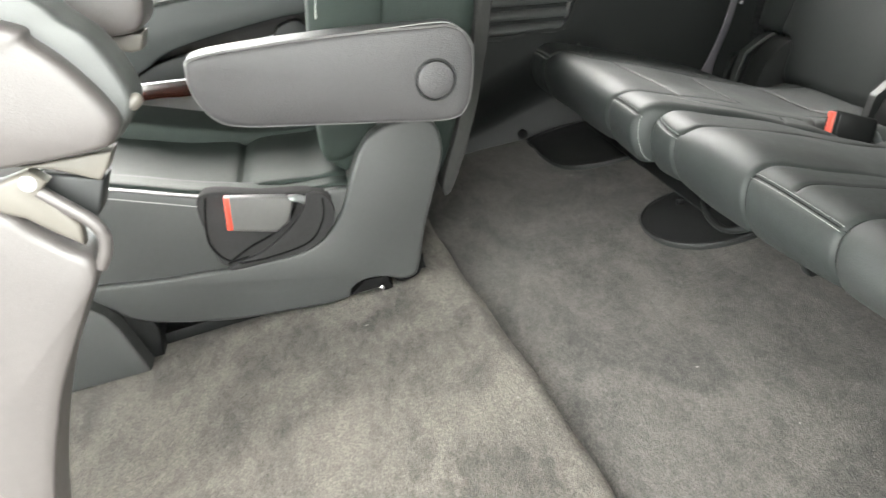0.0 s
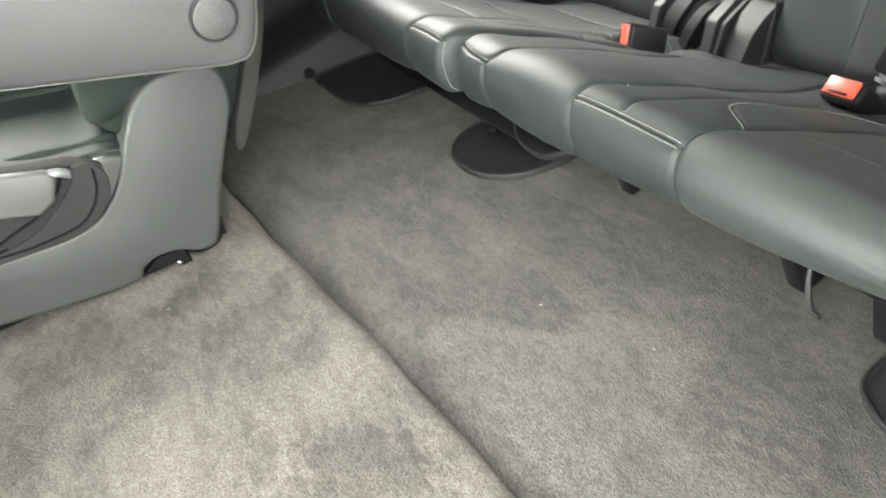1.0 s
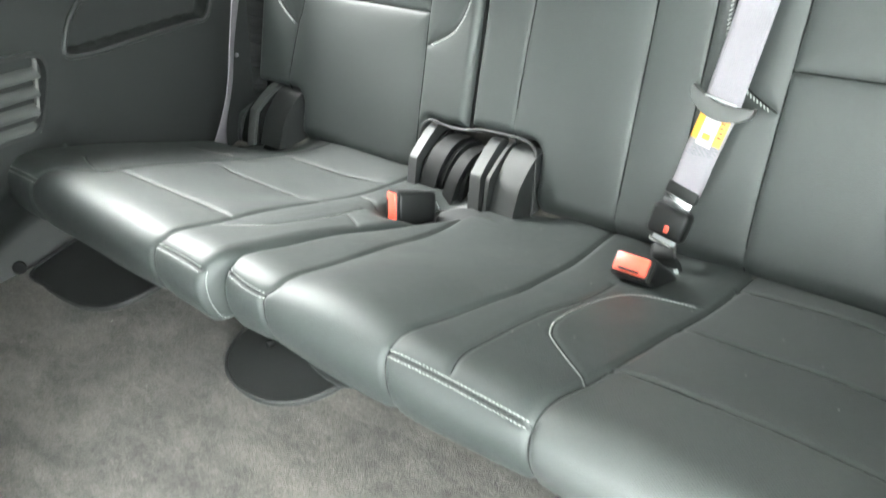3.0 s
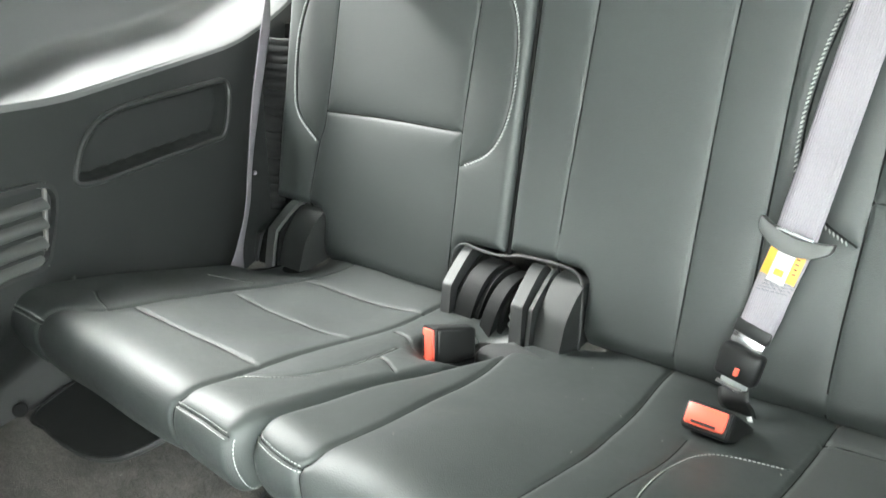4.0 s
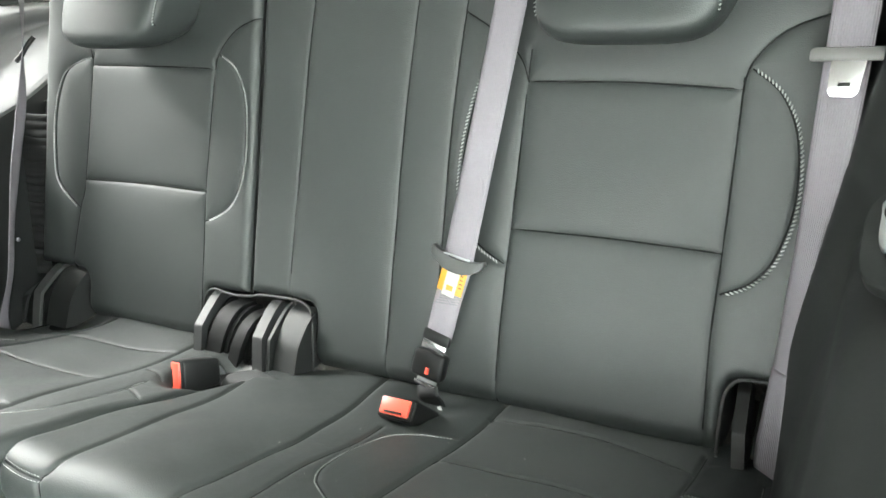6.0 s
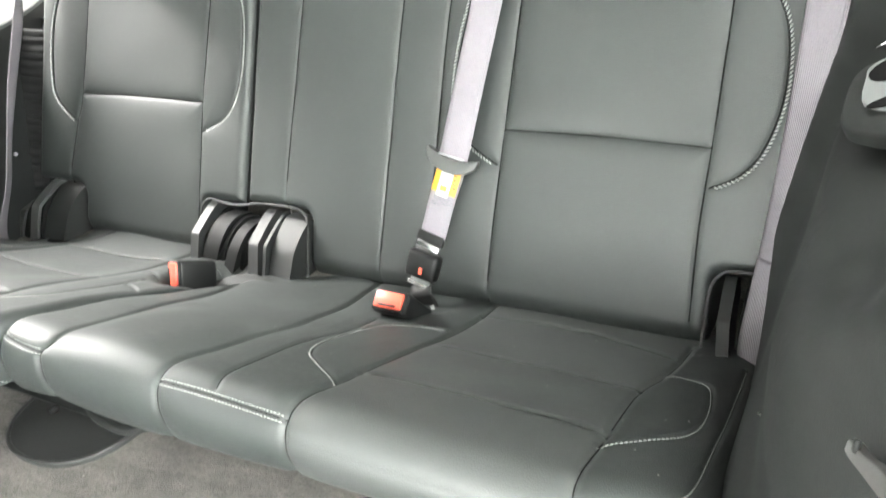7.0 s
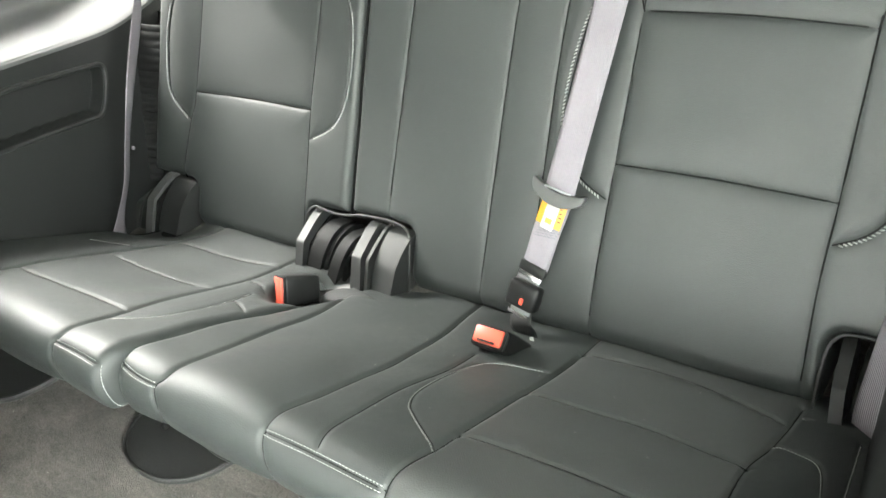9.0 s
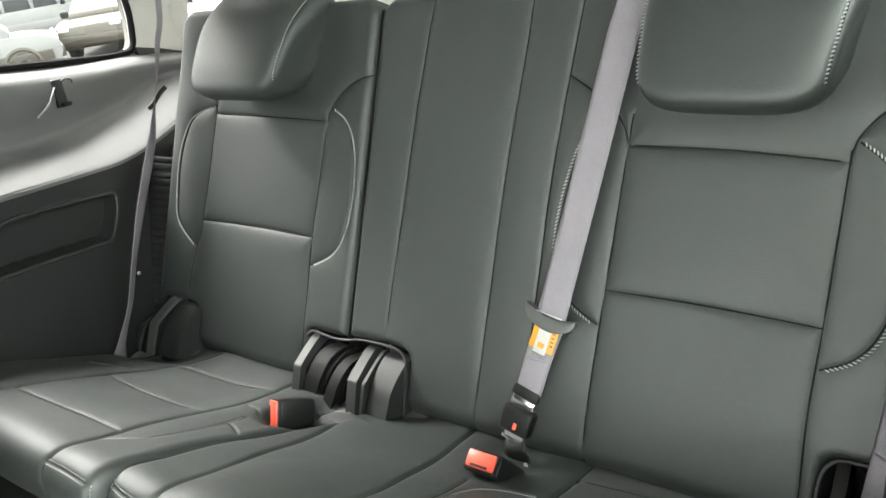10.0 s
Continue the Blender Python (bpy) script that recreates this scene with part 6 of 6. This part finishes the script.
# buckle pocket
POUCH = [(-0.664, 0.236), (-0.58, 0.214), (-0.492, 0.192), (-0.484, 0.170), (-0.500, 0.138), (-0.535, 0.116), (-0.600, 0.112), (-0.660, 0.118), (-0.672, 0.160)]
wpart("buckle_pocket", slab(POUCH, 0, -0.300, -0.2645, 0.006), POUCHCLOTH, chair, "dark cloth buckle pocket")
wpart("pocket_flap", slab([(-0.492, 0.190), (-0.482, 0.165), (-0.497, 0.134), (-0.540, 0.112), (-0.640, 0.112), (-0.655, 0.120), (-0.600, 0.130), (-0.555, 0.152), (-0.525, 0.178), (-0.515, 0.196)], 0, -0.2700, -0.2575, 0.005), POUCHCLOTH, chair, "dark grey cloth pocket flap")
for run_, x_ in (([(-0.656, 0.126), (-0.621, 0.141), (-0.573, 0.155), (-0.544, 0.174), (-0.528, 0.197)], -0.2572), ([(-0.494, 0.186), (-0.503, 0.153), (-0.533, 0.124), (-0.594, 0.118), (-0.640, 0.122)], -0.2572), ([(-0.655, 0.232), (-0.668, 0.193), (-0.672, 0.158), (-0.655, 0.128), (-0.625, 0.126)], -0.2640)):
    wpart("pocket_piping", tube([(x_, a, b) for a, b in spline(run_, 6)], 0.0016, 6), BELLOWS, chair, "dark pocket edge piping")
cbk = thing("belt_buckle", (-0.26, -0.58, 0.19), "grey belt buckle with red button in the chair's pocket", "seat belt buckle")
wpart("housing", slab([(-0.622, 0.228), (-0.545, 0.206), (-0.536, 0.196), (-0.550, 0.166), (-0.572, 0.156), (-0.632, 0.176)], 0, -0.266, -0.248, 0.005, closed_spline=False), GREYPLASTIC, cbk, "grey buckle housing")
wpart("button", slab([(-0.629, 0.229), (-0.621, 0.227), (-0.631, 0.177), (-0.639, 0.180)], 0, -0.264, -0.249, 0.002, closed_spline=False), REDBTN, cbk, "red press button")
wpart("stalk", tube(spline([(-0.256, -0.542, 0.199), (-0.258, -0.530, 0.196), (-0.266, -0.520, 0.186)], 4), 0.006, 8), SATIN, cbk)
# chair back, reclined, with a fuzzy carpeted rear
BACK2 = [(-0.462, 0.20), (-0.452, 0.27), (-0.415, 0.42), (-0.37, 0.60), (-0.32, 0.80), (-0.22, 0.82), (-0.165, 0.60), (-0.19, 0.42), (-0.245, 0.27), (-0.305, 0.155), (-0.345, 0.150)]
loft_pad("backrest", -0.735, -0.300, BACK2, chair, CHAIRLEATHER, 0.004, 0.02, "dark leather backrest")
loft_pad("back_bolster", -0.40, -0.288, [(-0.47, 0.22), (-0.47, 0.30), (-0.435, 0.46), (-0.39, 0.64), (-0.34, 0.80), (-0.29, 0.80), (-0.29, 0.60), (-0.34, 0.40), (-0.39, 0.25)], chair, CHAIRLEATHER, 0.006, 0.03, "dark leather back bolster")
wpart("rear_panel", slab([(-0.312, 0.142), (-0.248, 0.272), (-0.196, 0.42), (-0.170, 0.60), (-0.16, 0.80), (-0.145, 0.80), (-0.150, 0.60), (-0.174, 0.42), (-0.228, 0.262), (-0.296, 0.136)], 0, -0.742, -0.286, 0.004, per=5), CLOTH, chair, "charcoal cloth back panel")
wpart("stitching", tube([(-0.287, y, z) for y, z in ((-0.430, 0.43), (-0.405, 0.52), (-0.37, 0.66))], 0.0016, 6), THREAD, chair, "pale back seam")

# near second-row chair, tipped forward, only its rear outer edge in view
nc = thing("captain_chair", (0.42, -0.70, 0.0), "grey second-row chair tipped forward beside the open door", "car seat", "second-row chairs")
loft_pad("rear_shell", 0.385, 0.430, [(-0.95, 0.62), (-0.80, 0.655), (-0.66, 0.628), (-0.600, 0.598), (-0.574, 0.578), (-0.566, 0.566), (-0.556, 0.554), (-0.550, 0.540), (-0.546, 0.524), (-0.546, 0.512), (-0.553, 0.503), (-0.566, 0.494), (-0.60, 0.500), (-0.85, 0.53), (-0.94, 0.56)], nc, SHELLGREY, 0.003, 0.012, "pale grey backrest shell edge")
loft_pad("backrest", 0.400, 0.4465, [(-0.95, 0.60), (-0.80, 0.630), (-0.66, 0.604), (-0.590, 0.571), (-0.581, 0.560), (-0.571, 0.547), (-0.562, 0.531), (-0.556, 0.517), (-0.554, 0.508), (-0.557, 0.501), (-0.566, 0.4955), (-0.594, 0.4965), (-0.63, 0.500), (-0.85, 0.52), (-0.94, 0.55)], nc, WARMGREY, 0.004, 0.030, "warm grey backrest edge")
wpart("latch_button", box((0.007, 0.011, 0.008), pose(0.426, -0.5455, 0.513, 35, 0, 0), 0.004, 3), BEIGE, nc, "small pale latch button")
loft_pad("shoulder", 0.25, 0.31, [(-0.68, 0.60), (-0.60, 0.605), (-0.550, 0.580), (-0.541, 0.560), (-0.546, 0.542), (-0.555, 0.536), (-0.575, 0.538), (-0.60, 0.545), (-0.67, 0.56)], nc, WARMGREY, 0.005, 0.03, "pale grey inner backrest edge")
wpart("hinge_plate", slab([(-0.59, 0.540), (-0.576, 0.538), (-0.551, 0.534), (-0.556, 0.523), (-0.563, 0.523), (-0.578, 0.530)], 0, 0.27, 0.30, 0.002, closed_spline=False), BEIGE, nc, "pale beige hinge plate")
wpart("hinge_plate", slab([(-0.618, 0.496), (-0.604, 0.4945), (-0.566, 0.491), (-0.573, 0.481), (-0.579, 0.476), (-0.600, 0.489)], 0, 0.412, 0.432, 0.002, closed_spline=False), BEIGE, nc, "pale beige hinge plate")
wpart("hinge_barrel", slab([(-0.610, 0.488), (-0.578, 0.475), (-0.588, 0.456), (-0.598, 0.449), (-0.616, 0.474)], 0, 0.40, 0.425, 0.003, closed_spline=False), ARMGREY, nc, "dark brushed hinge barrel")
wpart("latch_frame", slab([(-0.66, 0.497), (-0.628, 0.492), (-0.612, 0.494), (-0.604, 0.485), (-0.613, 0.479), (-0.604, 0.469), (-0.597, 0.456), (-0.600, 0.443), (-0.612, 0.455), (-0.624, 0.468), (-0.66, 0.490)], 0, 0.425, 0.439, 0.003, closed_spline=False), BEIGE, nc, "worn beige latch frame")
wpart("latch_rim", tube(spline([(0.434, -0.612, 0.480), (0.436, -0.600, 0.467), (0.437, -0.591, 0.456), (0.437, -0.588, 0.446), (0.436, -0.591, 0.436), (0.434, -0.598, 0.427)], 6), 0.0042, 10), WARMGREY, nc, "warm grey latch rim")
wpart("latch_pin", cyl(0.005, 0.03, pose(0.425, -0.614, 0.487, 0, 90, 0), 0.001, 20), STEEL, nc, "bright latch pin")
loft_pad("side_shield", 0.396, 0.442, [(-0.95, 0.50), (-0.70, 0.492), (-0.640, 0.480), (-0.622, 0.461), (-0.609, 0.446), (-0.599, 0.436), (-0.600, 0.424), (-0.610, 0.411), (-0.624, 0.392), (-0.641, 0.369), (-0.658, 0.340), (-0.684, 0.284), (-0.715, 0.19), (-0.755, 0.03), (-0.95, 0.03)], nc, WARMGREY, 0.004, 0.018, "warm grey plastic side shield")

# ---------------------------------------------------------------- lint and crumbs
random.seed(21)
bms = []
for k in range(34):
    x, y = random.uniform(-0.7, 0.75), random.uniform(-0.9, 0.02)
    z = 0.0075 if y < mat_edge(x) else -0.0005
    a = random.uniform(0, 180)
    bms.append(box((random.uniform(0.0012, 0.005), 0.0011, 0.0010), pose(x, y, z, 0, random.uniform(-10, 10), a)))
lint = part("carpet_lint", join(*bms), LINT, None, "", False)
tagged(lint, "pale lint and crumbs on the carpet", "lint", kind="stuff")
bms = []
for k in range(26):
    x, y = random.uniform(-0.15, 0.6), random.uniform(0.05, 0.44)
    p = nsk.at(np.array([x]), np.array([along(y)]), 0.0006)[0]
    bms.append(box((random.uniform(0.0008, 0.0022), 0.0008, 0.0006), Matrix.Translation(p) @ pose(0, 0, 0, 20, 0, random.uniform(0, 180))))
dust = part("seat_crumbs", join(*bms), LINT, None, "", False)
tagged(dust, "pale crumbs on the leather cushion", "crumbs", kind="stuff")

# ---------------------------------------------------------------- outside
gx = [-900, -60, -30, -21] + [-20 + 0.8 * k for k in range(21)] + [0, 30, 900]
gyy = [-900, -30, -10, 0, 10, 30, 900]
gz = lambda x: -0.85 - 1.20 * min(max((-4 - x) / 15.5, 0.0), 1.0)
gv = [(x, y, gz(x)) for y in gyy for x in gx]
gf = [(b * len(gx) + a, b * len(gx) + a + 1, (b + 1) * len(gx) + a + 1, (b + 1) * len(gx) + a) for b in range(len(gyy) - 1) for a in range(len(gx) - 1)]
ground = mesh_from("ground", gv, gf, ASPHALT, None, "", False)
tagged(ground, "grey asphalt car park", "asphalt", kind="structure")


def parked_car(at, turn, paint, label, tall=1.85, length=5.0, wr=0.36, cladding=None):
    """A parked utility vehicle: body, glazing, wheels, lamps, bumpers."""
    m = Matrix.Translation(at) @ Matrix.Rotation(radians(turn), 4, "Z")
    car = new("parked_car")
    car.matrix_world = m
    tagged(car, label, "car", "parked cars")
    h, L = tall, length / 2
    lower = slab([(-L, 0.55), (-L + 0.05, 0.95), (-L + 0.5, 1.08), (L - 1.3, 1.10), (L - 0.3, 1.02), (L, 0.85), (L - 0.02, 0.45), (L - 0.55, 0.32), (-L + 0.5, 0.32)], 1, -0.95, 0.95, 0.08)
    part("body", lower, paint, car)
    low = cladding or paint
    for sy in (-0.96, 0.96):
        part("cladding", slab([(-L + 0.15, 0.40), (-L + 0.15, 0.66), (L - 0.2, 0.66), (L - 0.2, 0.40)], 1, sy - 0.015, sy + 0.015, 0.01, closed_spline=False), low, car)
        part("mirror", box((0.16, 0.22, 0.18), pose(L - 1.55, sy * 1.1, 1.18), 0.04), BLACK, car, "black door mirror")
    cabin = slab([(-L + 0.10, 1.02), (-L + 0.25, h - 0.12), (-L + 0.6, h), (L - 2.2, h), (L - 1.75, h - 0.10), (L - 1.2, 1.05)], 1, -0.82, 0.82, 0.08)
    part("cabin", cabin, paint, car)
    for sy in (-0.835, 0.835):
        for a, b in ((-L + 0.35, -L + 1.35), (-L + 1.45, -L + 2.35), (-L + 2.45, L - 1.75)):
            part("window", slab([(a, 1.12), (a + 0.04, h - 0.16), (b - 0.08, h - 0.16), (b, 1.12)], 1, sy - 0.012, sy + 0.012, 0.01, closed_spline=False), CARGLASS, car, "dark tinted window")
        for cx in (-L + 0.95, L - 0.95):
            part("wheel", cyl(wr, 0.26, pose(cx, sy * 1.0, wr, 90, 0, 0), 0.04, 40), TYRE, car, "black tyre")
            part("rim", cyl(wr * 0.62, 0.28, pose(cx, sy * 1.0, wr, 90, 0, 0), 0.02, 32), STEEL, car, "bright alloy rim")
            part("arch", tube([(cx + wr * 1.2 * math.cos(t), sy * 1.13, wr + wr * 1.2 * math.sin(t)) for t in np.linspace(0.1, 3.04, 18)], 0.06, 8), low if cladding else BLACK, car, "wheel-arch trim")
            for k in range(5):
                an = k * 2 * math.pi / 5
                part("spoke_gap", box((0.10, 0.03, 0.06), pose(cx, sy * 1.17, wr, 0, 0, 0) @ Matrix.Rotation(an, 4, "Y") @ pose(wr * 0.36, 0, 0), 0.01), TYRE, car)
    for sx in (-1, 1):
        part("bumper", box((0.22, 1.86, 0.30), pose(sx * (L - 0.02), 0, 0.56), 0.06), low, car)
        for sy in (-0.7, 0.7):
            part("lamp", box((0.10, 0.30, 0.18), pose(sx * (L - 0.03), sy, 0.92), 0.03), WHITELBL if sx > 0 else REDBTN, car)
    return car


parked_car((-22.1, 9.2, -2.05), 63.6, CARWHITE, "white parked utility vehicle with tan lower cladding", 1.85, wr=0.35, cladding=CARTAN)
parked_car((-22.6, 14.2, -2.05), -48, CARTAN, "champagne parked utility vehicle", 1.6, 4.7)
parked_car((-31.0, 16.5, -2.05), 60, CARWHITE, "white parked vehicle further off", 1.9)
parked_car((-32.0, 24.5, -2.05), 110, CARTAN, "tan parked vehicle further off", 1.7)
